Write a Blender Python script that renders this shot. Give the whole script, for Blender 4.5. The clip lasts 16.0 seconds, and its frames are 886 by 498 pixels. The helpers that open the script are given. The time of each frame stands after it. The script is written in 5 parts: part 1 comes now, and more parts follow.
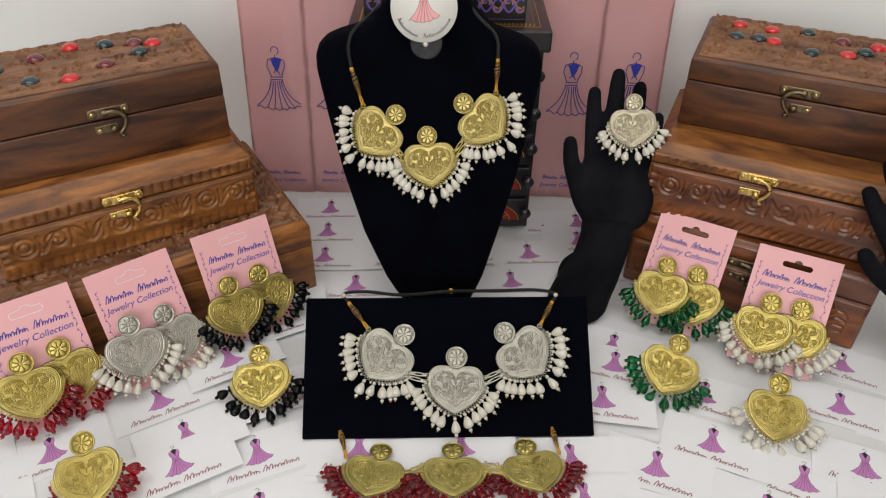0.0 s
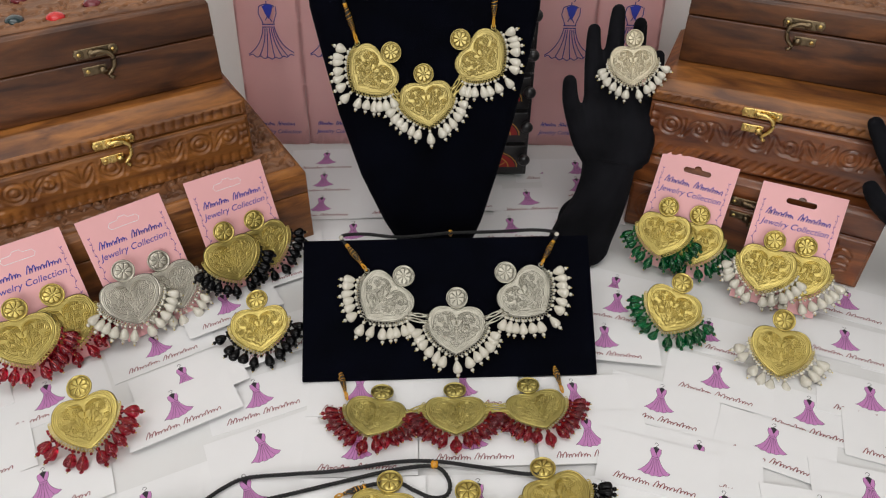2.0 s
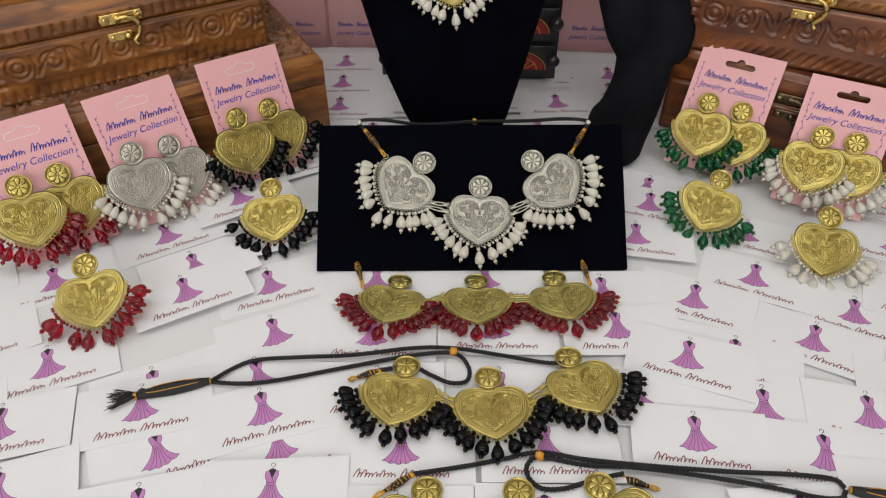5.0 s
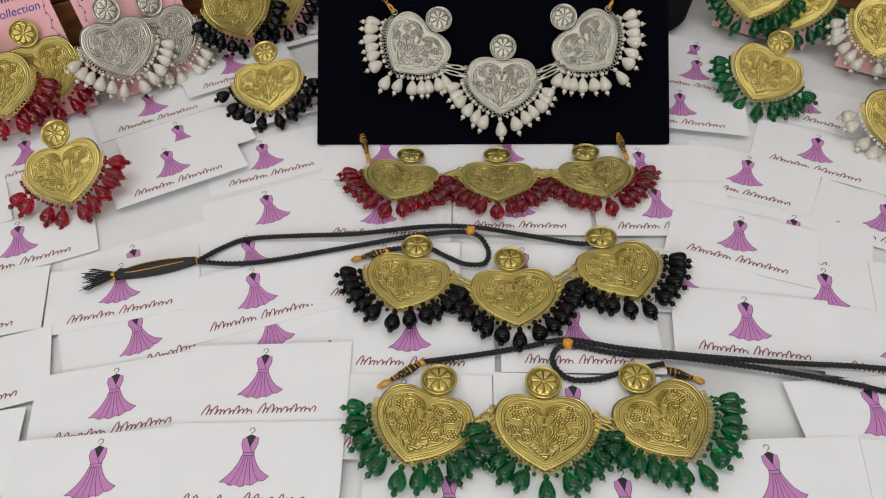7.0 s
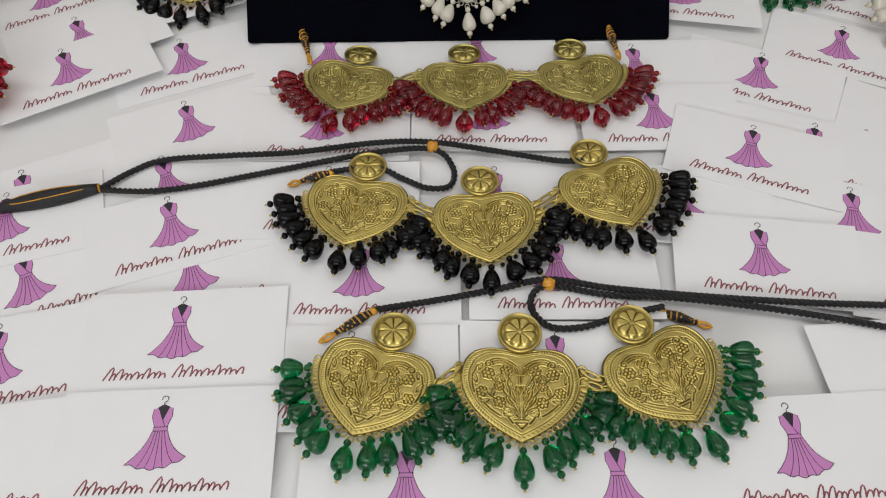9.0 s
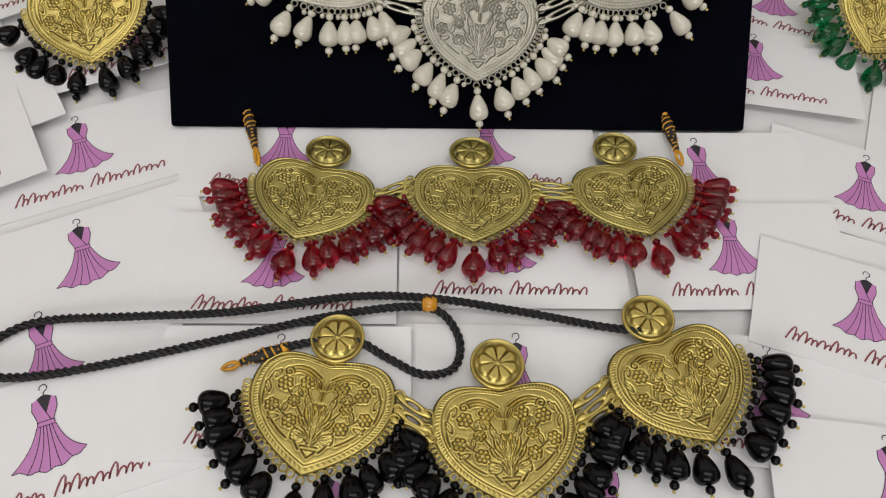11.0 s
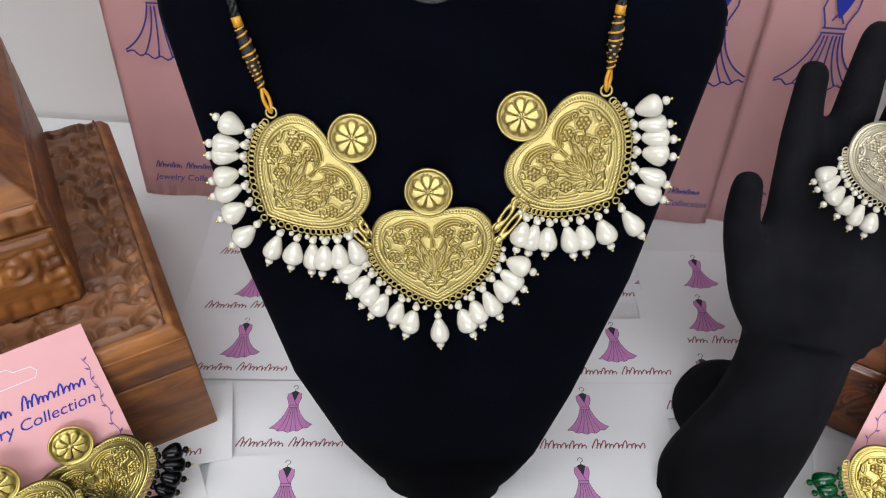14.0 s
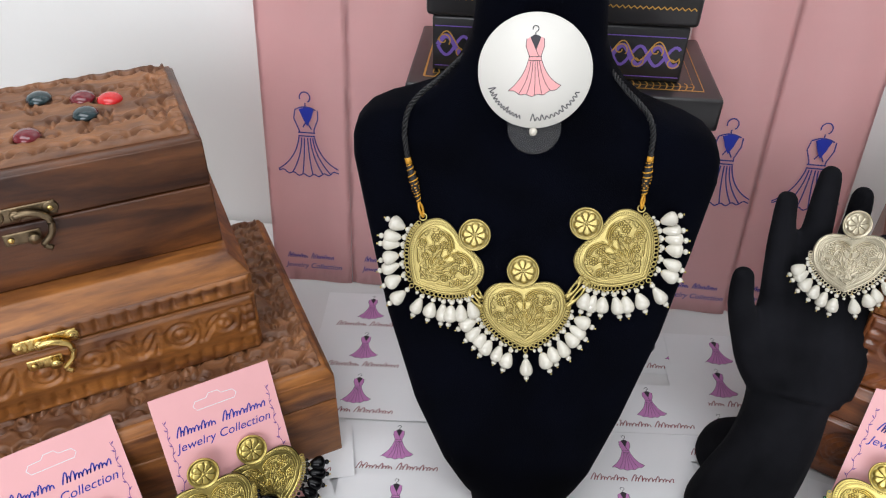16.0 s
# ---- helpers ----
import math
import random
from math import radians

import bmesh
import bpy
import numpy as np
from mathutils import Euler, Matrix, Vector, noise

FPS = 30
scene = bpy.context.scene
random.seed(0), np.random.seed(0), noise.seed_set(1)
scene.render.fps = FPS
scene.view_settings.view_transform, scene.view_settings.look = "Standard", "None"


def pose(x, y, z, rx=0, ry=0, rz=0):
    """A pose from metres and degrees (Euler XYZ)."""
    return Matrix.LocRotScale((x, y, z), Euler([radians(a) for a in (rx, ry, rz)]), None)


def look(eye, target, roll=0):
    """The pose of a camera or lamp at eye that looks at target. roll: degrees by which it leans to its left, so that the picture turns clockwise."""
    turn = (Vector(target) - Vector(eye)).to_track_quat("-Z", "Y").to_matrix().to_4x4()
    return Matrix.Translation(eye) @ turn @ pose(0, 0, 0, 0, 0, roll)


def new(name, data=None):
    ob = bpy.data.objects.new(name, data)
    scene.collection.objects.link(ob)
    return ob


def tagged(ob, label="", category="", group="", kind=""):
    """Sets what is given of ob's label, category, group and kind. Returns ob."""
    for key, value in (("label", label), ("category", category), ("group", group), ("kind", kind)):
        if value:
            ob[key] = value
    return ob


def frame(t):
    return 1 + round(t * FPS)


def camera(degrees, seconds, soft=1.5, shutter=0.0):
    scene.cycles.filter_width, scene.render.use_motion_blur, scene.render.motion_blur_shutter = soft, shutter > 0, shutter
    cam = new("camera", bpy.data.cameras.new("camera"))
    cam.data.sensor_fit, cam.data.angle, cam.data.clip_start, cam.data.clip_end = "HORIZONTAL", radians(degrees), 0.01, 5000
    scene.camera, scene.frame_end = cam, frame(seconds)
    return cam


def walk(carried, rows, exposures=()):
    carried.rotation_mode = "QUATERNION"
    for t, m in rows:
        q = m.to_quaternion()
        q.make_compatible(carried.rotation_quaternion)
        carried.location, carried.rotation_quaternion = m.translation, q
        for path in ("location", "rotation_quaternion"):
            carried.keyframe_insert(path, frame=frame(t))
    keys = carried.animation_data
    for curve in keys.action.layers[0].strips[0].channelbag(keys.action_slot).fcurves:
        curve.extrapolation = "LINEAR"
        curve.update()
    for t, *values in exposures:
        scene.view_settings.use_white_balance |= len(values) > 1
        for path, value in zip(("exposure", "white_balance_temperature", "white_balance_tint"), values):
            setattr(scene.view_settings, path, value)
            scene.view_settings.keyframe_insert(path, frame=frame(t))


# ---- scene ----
cam = camera(62.2, 16.0, soft=1.15)
PATH = [
    (0, (0.0160, 0.1520, 0.5510), (-0.0240, 1.7410, -0.6630), 1.0),
    (0.5, (0.0130, 0.1610, 0.5390), (-0.0350, 1.7450, -0.6810), 0.7),
    (1, (0.0150, 0.1540, 0.5350), (-0.0320, 1.7250, -0.7030), 0.5),
    (1.5, (0.0140, 0.1450, 0.5270), (-0.0250, 1.7040, -0.7250), 0.4),
    (2, (0.0150, 0.1400, 0.5170), (-0.0160, 1.6890, -0.7470), 0.3),
    (2.5, (0.0110, 0.1290, 0.5020), (-0.0130, 1.6720, -0.7710), 0.4),
    (3, (0.0110, 0.1200, 0.4920), (-0.0110, 1.6460, -0.8000), 0.6),
    (3.5, (0.0130, 0.1060, 0.4810), (-0.0120, 1.6230, -0.8210), 0.6),
    (4, (0.0150, 0.0980, 0.4610), (-0.0220, 1.6050, -0.8530), 0.5),
    (4.2, (0.0150, 0.1000, 0.4560), (-0.0280, 1.6000, -0.8670), 0.5),
    (6.3, (0.0090, 0.1600, 0.4010), (-0.1270, 1.5620, -1.0190), -1.2),
    (6.5, (0.0070, 0.1580, 0.3890), (-0.1230, 1.5330, -1.0580), -1.1),
    (7, (0.0150, 0.1520, 0.3720), (-0.1100, 1.4670, -1.1300), -1.3),
    (7.5, (0.0200, 0.1550, 0.3660), (-0.0970, 1.4320, -1.1680), -1.3),
    (8, (0.0240, 0.1630, 0.3610), (-0.0850, 1.4090, -1.2000), -1.4),
    (8.2, (0.0240, 0.1710, 0.3560), (-0.0760, 1.3970, -1.2210), -1.2),
    (10.5, (0.0040, 0.3140, 0.2530), (0.0430, 1.2920, -1.4920), 3.8),
    (11, (0.0000, 0.3590, 0.2700), (0.0420, 1.3810, -1.4490), 5.1),
    (11.5, (0.0090, 0.4030, 0.2860), (0.0340, 1.4470, -1.4200), 4.8),
    (12, (0.0080, 0.4320, 0.2950), (0.0150, 1.5280, -1.3780), 4.2),
    (12.5, (0.0060, 0.4730, 0.3190), (-0.0090, 1.6250, -1.3160), 3.2),
    (13, (0.0030, 0.5110, 0.3390), (-0.0310, 1.7410, -1.2370), 2.7),
    (13.5, (0.0030, 0.5470, 0.3770), (-0.0550, 1.8600, -1.1300), 2.0),
    (14, (0.0000, 0.5660, 0.4000), (-0.0680, 1.9510, -1.0410), 1.9),
    (14.5, (-0.0030, 0.5650, 0.4210), (-0.0690, 2.0210, -0.9490), 1.9),
    (15, (-0.0060, 0.5280, 0.4480), (-0.0660, 2.0430, -0.8570), 1.9),
    (15.5, (-0.0120, 0.4760, 0.4700), (-0.0950, 2.0290, -0.7880), 1.7),
    (16, (-0.0260, 0.4390, 0.4860), (-0.2080, 2.0090, -0.7400), 1.1),
]
walk(cam, [(t, look(eye, target, roll)) for t, eye, target, roll in PATH],
     exposures=[(0, 0.05, 6450, 10), (4, -0.03, 6450, 10), (8, -0.16, 6350, 10), (10.5, -0.16, 6450, 10), (12, 0.04, 6550, 10), (13, 0.38, 6400, 10), (14, 0.58, 5980, 10), (15, 0.62, 5980, 10), (16, 0.50, 6000, 10)])

# ---- light ----
world = bpy.data.worlds.new("world")
scene.world = world
world.use_nodes = True
world.node_tree.nodes["Background"].inputs[0].default_value = (0.9, 0.95, 1.0, 1)
world.node_tree.nodes["Background"].inputs[1].default_value = 0.1
scene.view_settings.exposure = 0.0


def area_lamp(name, eye, target, w, h, watts, colour):
    data = bpy.data.lights.new(name, "AREA")
    data.shape, data.size, data.size_y, data.energy, data.color = "RECTANGLE", w, h, watts, colour
    ob = new(name, data)
    ob.matrix_world = look(eye, target)
    return ob


area_lamp("ceiling_lamp", (-0.12, 0.30, 1.68), (0.0, 1.0, 0.12), 2.0, 0.9, 16, (1.0, 0.975, 0.945))
# Fill lamp added behind the camera to brighten the wall and upright fronts.
area_lamp("front_fill", (-0.2, -1.5, 1.0), (0.0, 0.85, 0.12), 1.8, 1.0, 23, (1.0, 0.985, 0.965))


# ---- materials ----
def material(name, colour, rough=0.5, metal=0.0, vary=0.0, scale=40.0, bump=0.0, bump_scale=200.0, **more):
    mat = bpy.data.materials.new(name)
    mat.use_nodes = True
    nt = mat.node_tree
    b = nt.nodes["Principled BSDF"]
    b.inputs["Base Color"].default_value = (*colour, 1)
    b.inputs["Roughness"].default_value = rough
    b.inputs["Metallic"].default_value = metal
    for k, v in more.items():
        b.inputs[k.replace("_", " ")].default_value = v
    tc = nt.nodes.new("ShaderNodeTexCoord")
    if vary:
        n = nt.nodes.new("ShaderNodeTexNoise")
        n.inputs["Scale"].default_value, n.inputs["Detail"].default_value = scale, 6
        nt.links.new(tc.outputs["Object"], n.inputs["Vector"])
        ramp = nt.nodes.new("ShaderNodeValToRGB")
        ramp.color_ramp.elements[0].position, ramp.color_ramp.elements[1].position = 0.3, 0.7
        ramp.color_ramp.elements[0].color = (*[c * (1 - vary) for c in colour], 1)
        ramp.color_ramp.elements[1].color = (*[min(1, c * (1 + vary)) for c in colour], 1)
        nt.links.new(n.outputs["Fac"], ramp.inputs["Fac"])
        nt.links.new(ramp.outputs["Color"], b.inputs["Base Color"])
        mr = nt.nodes.new("ShaderNodeMapRange")
        mr.inputs["To Min"].default_value, mr.inputs["To Max"].default_value = max(0.02, rough - 0.1), min(1, rough + 0.1)
        nt.links.new(n.outputs["Fac"], mr.inputs["Value"])
        nt.links.new(mr.outputs["Result"], b.inputs["Roughness"])
    if bump:
        n2 = nt.nodes.new("ShaderNodeTexNoise")
        n2.inputs["Scale"].default_value, n2.inputs["Detail"].default_value = bump_scale, 4
        nt.links.new(tc.outputs["Object"], n2.inputs["Vector"])
        bp = nt.nodes.new("ShaderNodeBump")
        bp.inputs["Strength"].default_value, bp.inputs["Distance"].default_value = bump, 0.001
        nt.links.new(n2.outputs["Fac"], bp.inputs["Height"])
        nt.links.new(bp.outputs["Normal"], b.inputs["Normal"])
    return mat


def wood(name, dark, light, rough=0.4, coat=0.15, grain=9.0):
    mat = bpy.data.materials.new(name)
    mat.use_nodes = True
    nt = mat.node_tree
    b = nt.nodes["Principled BSDF"]
    tc, mp = nt.nodes.new("ShaderNodeTexCoord"), nt.nodes.new("ShaderNodeMapping")
    info = nt.nodes.new("ShaderNodeObjectInfo")
    nt.links.new(tc.outputs["Object"], mp.inputs["Vector"])
    nt.links.new(info.outputs["Random"], mp.inputs["Location"])
    mp.inputs["Scale"].default_value = (1.0, 4.0, 5.0)
    n = nt.nodes.new("ShaderNodeTexNoise")
    n.inputs["Scale"].default_value, n.inputs["Detail"].default_value, n.inputs["Distortion"].default_value = grain, 8, 1.2
    nt.links.new(mp.outputs["Vector"], n.inputs["Vector"])
    fine = nt.nodes.new("ShaderNodeTexNoise")
    fine.inputs["Scale"].default_value, fine.inputs["Detail"].default_value = 90, 4
    nt.links.new(mp.outputs["Vector"], fine.inputs["Vector"])
    ramp = nt.nodes.new("ShaderNodeValToRGB")
    e = ramp.color_ramp.elements
    e[0].position, e[0].color = 0.32, (*dark, 1)
    e[1].position, e[1].color = 0.68, (*light, 1)
    mid = e.new(0.5)
    mid.color = (*[(a * 0.55 + c * 0.45) for a, c in zip(dark, light)], 1)
    nt.links.new(n.outputs["Fac"], ramp.inputs["Fac"])
    mix = nt.nodes.new("ShaderNodeMixRGB")
    mix.blend_type, mix.inputs[0].default_value = "MULTIPLY", 0.45
    nt.links.new(ramp.outputs["Color"], mix.inputs[1])
    nt.links.new(fine.outputs["Fac"], mix.inputs[2])
    nt.links.new(mix.outputs[0], b.inputs["Base Color"])
    b.inputs["Roughness"].default_value, b.inputs["Coat Weight"].default_value, b.inputs["Coat Roughness"].default_value = rough, coat, 0.25
    bp = nt.nodes.new("ShaderNodeBump")
    bp.inputs["Strength"].default_value, bp.inputs["Distance"].default_value = 0.35, 0.0006
    nt.links.new(fine.outputs["Fac"], bp.inputs["Height"])
    nt.links.new(bp.outputs["Normal"], b.inputs["Normal"])
    return mat


def darken_grooves(mat, amount=0.8, low=0.45, high=0.512):
    """Darkens the base colour in the chased grooves of a metal, by pointiness."""
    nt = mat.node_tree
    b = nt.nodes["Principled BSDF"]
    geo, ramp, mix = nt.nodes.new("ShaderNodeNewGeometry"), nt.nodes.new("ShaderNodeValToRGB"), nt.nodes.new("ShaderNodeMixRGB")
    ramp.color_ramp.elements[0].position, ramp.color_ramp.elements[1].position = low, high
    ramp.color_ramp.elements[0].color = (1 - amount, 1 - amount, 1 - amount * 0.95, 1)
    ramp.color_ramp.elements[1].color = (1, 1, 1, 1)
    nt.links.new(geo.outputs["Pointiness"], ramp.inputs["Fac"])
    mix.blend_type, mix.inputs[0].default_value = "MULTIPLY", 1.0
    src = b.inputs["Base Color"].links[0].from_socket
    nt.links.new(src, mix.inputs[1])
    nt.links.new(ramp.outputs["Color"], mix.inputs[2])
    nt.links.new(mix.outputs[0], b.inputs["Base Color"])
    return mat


GOLD = material("brass_gold", (0.60, 0.48, 0.15), 0.34, 1.0, 0.18, 90, 0.12, 900)
darken_grooves(GOLD)
GOLD_BRIGHT = material("bright_gold", (0.47, 0.38, 0.14), 0.40, 1.0, 0.12, 90, 0.12, 900)
darken_grooves(GOLD_BRIGHT, 0.6)
GOLD_DULL = material("antique_gold", (0.50, 0.42, 0.14), 0.35, 1.0, 0.22, 70, 0.12, 900)
darken_grooves(GOLD_DULL)
SILVER = material("oxidised_silver", (0.37, 0.355, 0.295), 0.38, 1.0, 0.18, 80, 0.15, 900)
darken_grooves(SILVER, 0.6)
# Same silver in a lighter base colour, since carded earrings catch less light.
SILVER_LIT = material("lit_silver", (0.56, 0.53, 0.45), 0.38, 1.0, 0.15, 80, 0.15, 900)
darken_grooves(SILVER_LIT, 0.6)
PALE_GOLD = material("pale_gold", (0.58, 0.52, 0.38), 0.40, 1.0, 0.12, 80, 0.15, 900)
darken_grooves(PALE_GOLD, 0.5)
PEARL = material("pearl", (0.58, 0.55, 0.465), 0.18, 0.0, 0.10, 150, 0.0, Coat_Weight=0.9, Coat_Roughness=0.08)
RUBY = material("ruby_glass", (0.42, 0.005, 0.022), 0.04, 0.0, 0.25, 120, 0.0, Specular_IOR_Level=0.5, Transmission_Weight=0.85, IOR=1.5)
JET = material("jet_glass", (0.002, 0.002, 0.0025), 0.04, 0.0, 0.0, Specular_IOR_Level=0.20)
EMERALD = material("emerald_glass", (0.003, 0.21, 0.058), 0.04, 0.0, 0.25, 120, 0.0, Specular_IOR_Level=0.5, Transmission_Weight=0.85, IOR=1.5)
VELVET = material("black_velvet", (0.0011, 0.0014, 0.0036), 0.95, 0.0, 0.4, 25, 0.4, 1500, Sheen_Weight=0.008, Sheen_Roughness=0.35, Specular_IOR_Level=0.04)
FELT = material("dusty_velvet", (0.0080, 0.0080, 0.0098), 0.95, 0.0, 0.5, 25, 0.4, 1500, Sheen_Weight=0.02, Sheen_Roughness=0.35, Specular_IOR_Level=0.04)
TAG_PAPER = material("tag_card", (0.70, 0.68, 0.63), 0.4, 0.0, 0.015, 30, 0.05, 300)
PAPER = material("white_card", (0.80, 0.80, 0.81), 0.55, 0.0, 0.015, 30, 0.05, 300)
TABLE = material("white_table", (0.74, 0.74, 0.74), 0.5, 0.0, 0.03, 8, 0.05, 200)
WALL = material("white_wall", (0.84, 0.83, 0.81), 0.8, 0.0, 0.02, 4, 0.15, 120)
FLOOR = material("floor_tiles", (0.45, 0.43, 0.4), 0.5, 0.0, 0.1, 3)
PINK = material("pink_card", (0.80, 0.42, 0.43), 0.5, 0.0, 0.02, 30, 0.05, 300)
PINK_BAG = material("pink_bag", (0.88, 0.535, 0.53), 0.42, 0.0, 0.04, 10, 0.05, 200)
ORCHID = material("orchid_print", (0.55, 0.22, 0.50), 0.55, 0.0, 0.05, 60)
ROSE = material("rose_print", (0.78, 0.36, 0.36), 0.5)
INK = material("dark_ink", (0.02, 0.016, 0.025), 0.5)
MAROON = material("maroon_ink", (0.26, 0.07, 0.08), 0.5)
NAVY = material("navy_ink", (0.035, 0.035, 0.22), 0.5)
BLUE = material("blue_ink", (0.01, 0.025, 0.33), 0.5)
PURPLE = material("purple_ink", (0.20, 0.08, 0.28), 0.5)
CORD = material("black_cord", (0.008, 0.008, 0.009), 0.6, 0.0, 0.3, 300, 0.3, 2500)
THREAD = material("gold_thread", (0.62, 0.30, 0.02), 0.45, 0.2, 0.2, 400)
AMBER = material("amber_bead", (0.55, 0.24, 0.01), 0.25, Coat_Weight=0.4)
WALNUT = wood("walnut", (0.040, 0.012, 0.005), (0.21, 0.072, 0.019), 0.42, 0.06)
TEAK = wood("teak", (0.12, 0.036, 0.008), (0.44, 0.165, 0.034), 0.45, 0.04, 12.0)
CARVED = wood("carved_teak", (0.12, 0.045, 0.018), (0.38, 0.165, 0.065), 0.5, 0.03)
SHEESHAM = wood("sheesham", (0.085, 0.020, 0.007), (0.33, 0.105, 0.027), 0.28, 0.4)
BRASS = material("polished_brass", (0.72, 0.52, 0.18), 0.28, 1.0, 0.2, 150)
BRONZE = material("aged_bronze", (0.20, 0.15, 0.09), 0.4, 1.0, 0.3, 150)
LACQUER = material("black_lacquer", (0.012, 0.011, 0.012), 0.35, 0.0, 0.3, 20, Coat_Weight=0.2)
RED_PAINT = material("red_paint", (0.30, 0.012, 0.010), 0.35)
GILT = material("gilt_paint", (0.55, 0.30, 0.06), 0.4, 0.4)
VIOLET = material("violet_paint", (0.16, 0.09, 0.38), 0.4)
CAB_RED = material("red_cabochon", (0.55, 0.010, 0.012), 0.12, Coat_Weight=0.5)
CAB_WINE = material("wine_cabochon", (0.14, 0.012, 0.02), 0.12, Coat_Weight=0.5)
CAB_TEAL = material("dark_teal_cabochon", (0.012, 0.03, 0.035), 0.12, Coat_Weight=0.5)
ACRYLIC = material("clear_acrylic", (0.9, 0.9, 0.9), 0.05, 0.0, IOR=1.4, Alpha=0.03)


# ---- mesh helpers ----
def mesh_of(bm, mats, smooth=True):
    me = bpy.data.meshes.new("mesh")
    bm.to_mesh(me)
    bm.free()
    for m in (mats if isinstance(mats, (list, tuple)) else [mats]):
        me.materials.append(m)
    if smooth:
        me.shade_smooth()
    return me


def part(name, me, mat, parent, label="", m=None):
    """One mesh object under a thing or a part."""
    if isinstance(me, bmesh.types.BMesh):
        me = mesh_of(me, mat)
    ob = new(name, me)
    ob.parent = parent
    if m is not None:
        ob.matrix_basis = m
    if label:
        ob["label"] = label
    return ob


def thing(name, m, label, category, group="", kind=""):
    ob = new(name)
    ob.empty_display_size = 0.01
    ob.matrix_basis = m
    return tagged(ob, label, category, group, kind)


def box_bm(x0, x1, y0, y1, z0, z1, bevel=0.0, seg=2, bm=None):
    bm2 = bmesh.new()
    bmesh.ops.create_cube(bm2, size=1.0)
    bmesh.ops.scale(bm2, vec=(x1 - x0, y1 - y0, z1 - z0), verts=bm2.verts)
    bmesh.ops.translate(bm2, vec=((x0 + x1) / 2, (y0 + y1) / 2, (z0 + z1) / 2), verts=bm2.verts)
    if bevel:
        bmesh.ops.bevel(bm2, geom=bm2.edges[:], offset=bevel, segments=seg, affect="EDGES", profile=0.6)
    return join_bm(bm, bm2)


def join_bm(bm, other, mat=None, m=None):
    """Adds other to bm and returns bm."""
    if m is not None:
        other.transform(m)
    if mat is not None:
        for f in other.faces:
            f.material_index = mat
    if bm is None:
        return other
    tmp = bpy.data.meshes.new("tmp")
    other.to_mesh(tmp)
    other.free()
    bm.from_mesh(tmp)
    bpy.data.meshes.remove(tmp)
    return bm


def lathe(profile, seg=14, axis="Y"):
    """A turned form; profile: (radius, height) pairs along the axis."""
    bm = bmesh.new()
    rings = []
    for r, h in profile:
        ring = []
        for i in range(seg):
            a = 2 * math.pi * i / seg
            p = (r * math.cos(a), h, r * math.sin(a)) if axis == "Y" else (r * math.cos(a), r * math.sin(a), h)
            ring.append(bm.verts.new(p))
        rings.append(ring)
    for a, b in zip(rings, rings[1:]):
        for i in range(seg):
            j = (i + 1) % seg
            bm.faces.new((a[i], a[j], b[j], b[i]))
    bm.faces.new(rings[0][::-1])
    bm.faces.new(rings[-1])
    bmesh.ops.recalc_face_normals(bm, faces=bm.faces[:])
    return bm


def torus(R, r, seg=12, ring=6, sx=1.0):
    bm = bmesh.new()
    vs = [[bm.verts.new(((R + r * math.cos(b)) * math.cos(a) * sx, (R + r * math.cos(b)) * math.sin(a), r * math.sin(b)))
           for b in [2 * math.pi * j / ring for j in range(ring)]] for a in [2 * math.pi * i / seg for i in range(seg)]]
    for i in range(seg):
        for j in range(ring):
            bm.faces.new((vs[i][j], vs[(i + 1) % seg][j], vs[(i + 1) % seg][(j + 1) % ring], vs[i][(j + 1) % ring]))
    return bm


def smooth_line(points, step=0.002):
    """Evenly spaced points on a smooth line through the given ones."""
    P = [Vector(p) for p in points]
    P = [P[0] * 2 - P[1]] + P + [P[-1] * 2 - P[-2]]
    out = []
    for i in range(1, len(P) - 2):
        a, b, c, d = P[i - 1:i + 3]
        n = max(2, int((c - b).length / step))
        for k in range(n):
            t = k / n
            out.append(0.5 * ((2 * b) + (c - a) * t + (2 * a - 5 * b + 4 * c - d) * t * t + (3 * b - a - 3 * c + d) * t ** 3))
    return out + [P[-2]]


def tube(points, radius, sides=6, bm=None, twist_r=0.0, strands=1, pitch=0.006):
    """Sweeps strands along a line; with twist_r they wind round it like a laid cord."""
    bm = bm or bmesh.new()
    n = len(points)
    up = Vector((0.013, 0.021, 1.0)).normalized()
    for s in range(strands):
        rings, run = [], 0.0
        for i, p in enumerate(points):
            d = (points[min(i + 1, n - 1)] - points[max(i - 1, 0)]).normalized()
            u = d.cross(up)
            u = u.normalized() if u.length > 1e-4 else Vector((1, 0, 0))
            v = d.cross(u)
            if i:
                run += (p - points[i - 1]).length
            a0 = 2 * math.pi * (run / pitch + s / strands)
            c = p + (u * math.cos(a0) + v * math.sin(a0)) * twist_r
            r = radius(i / (n - 1)) if callable(radius) else radius
            rings.append([bm.verts.new(c + (u * math.cos(a) + v * math.sin(a)) * r) for a in [2 * math.pi * k / sides for k in range(sides)]])
        for a, b in zip(rings, rings[1:]):
            for k in range(sides):
                j = (k + 1) % sides
                bm.faces.new((a[k], a[j], b[j], b[k]))
        bm.faces.new(rings[0][::-1])
        bm.faces.new(rings[-1])
    return bm


def cord_bm(points, r=0.00165):
    return tube(smooth_line(points, 0.0009), r * 0.56, 5, None, r * 0.56, 3, 0.0085)


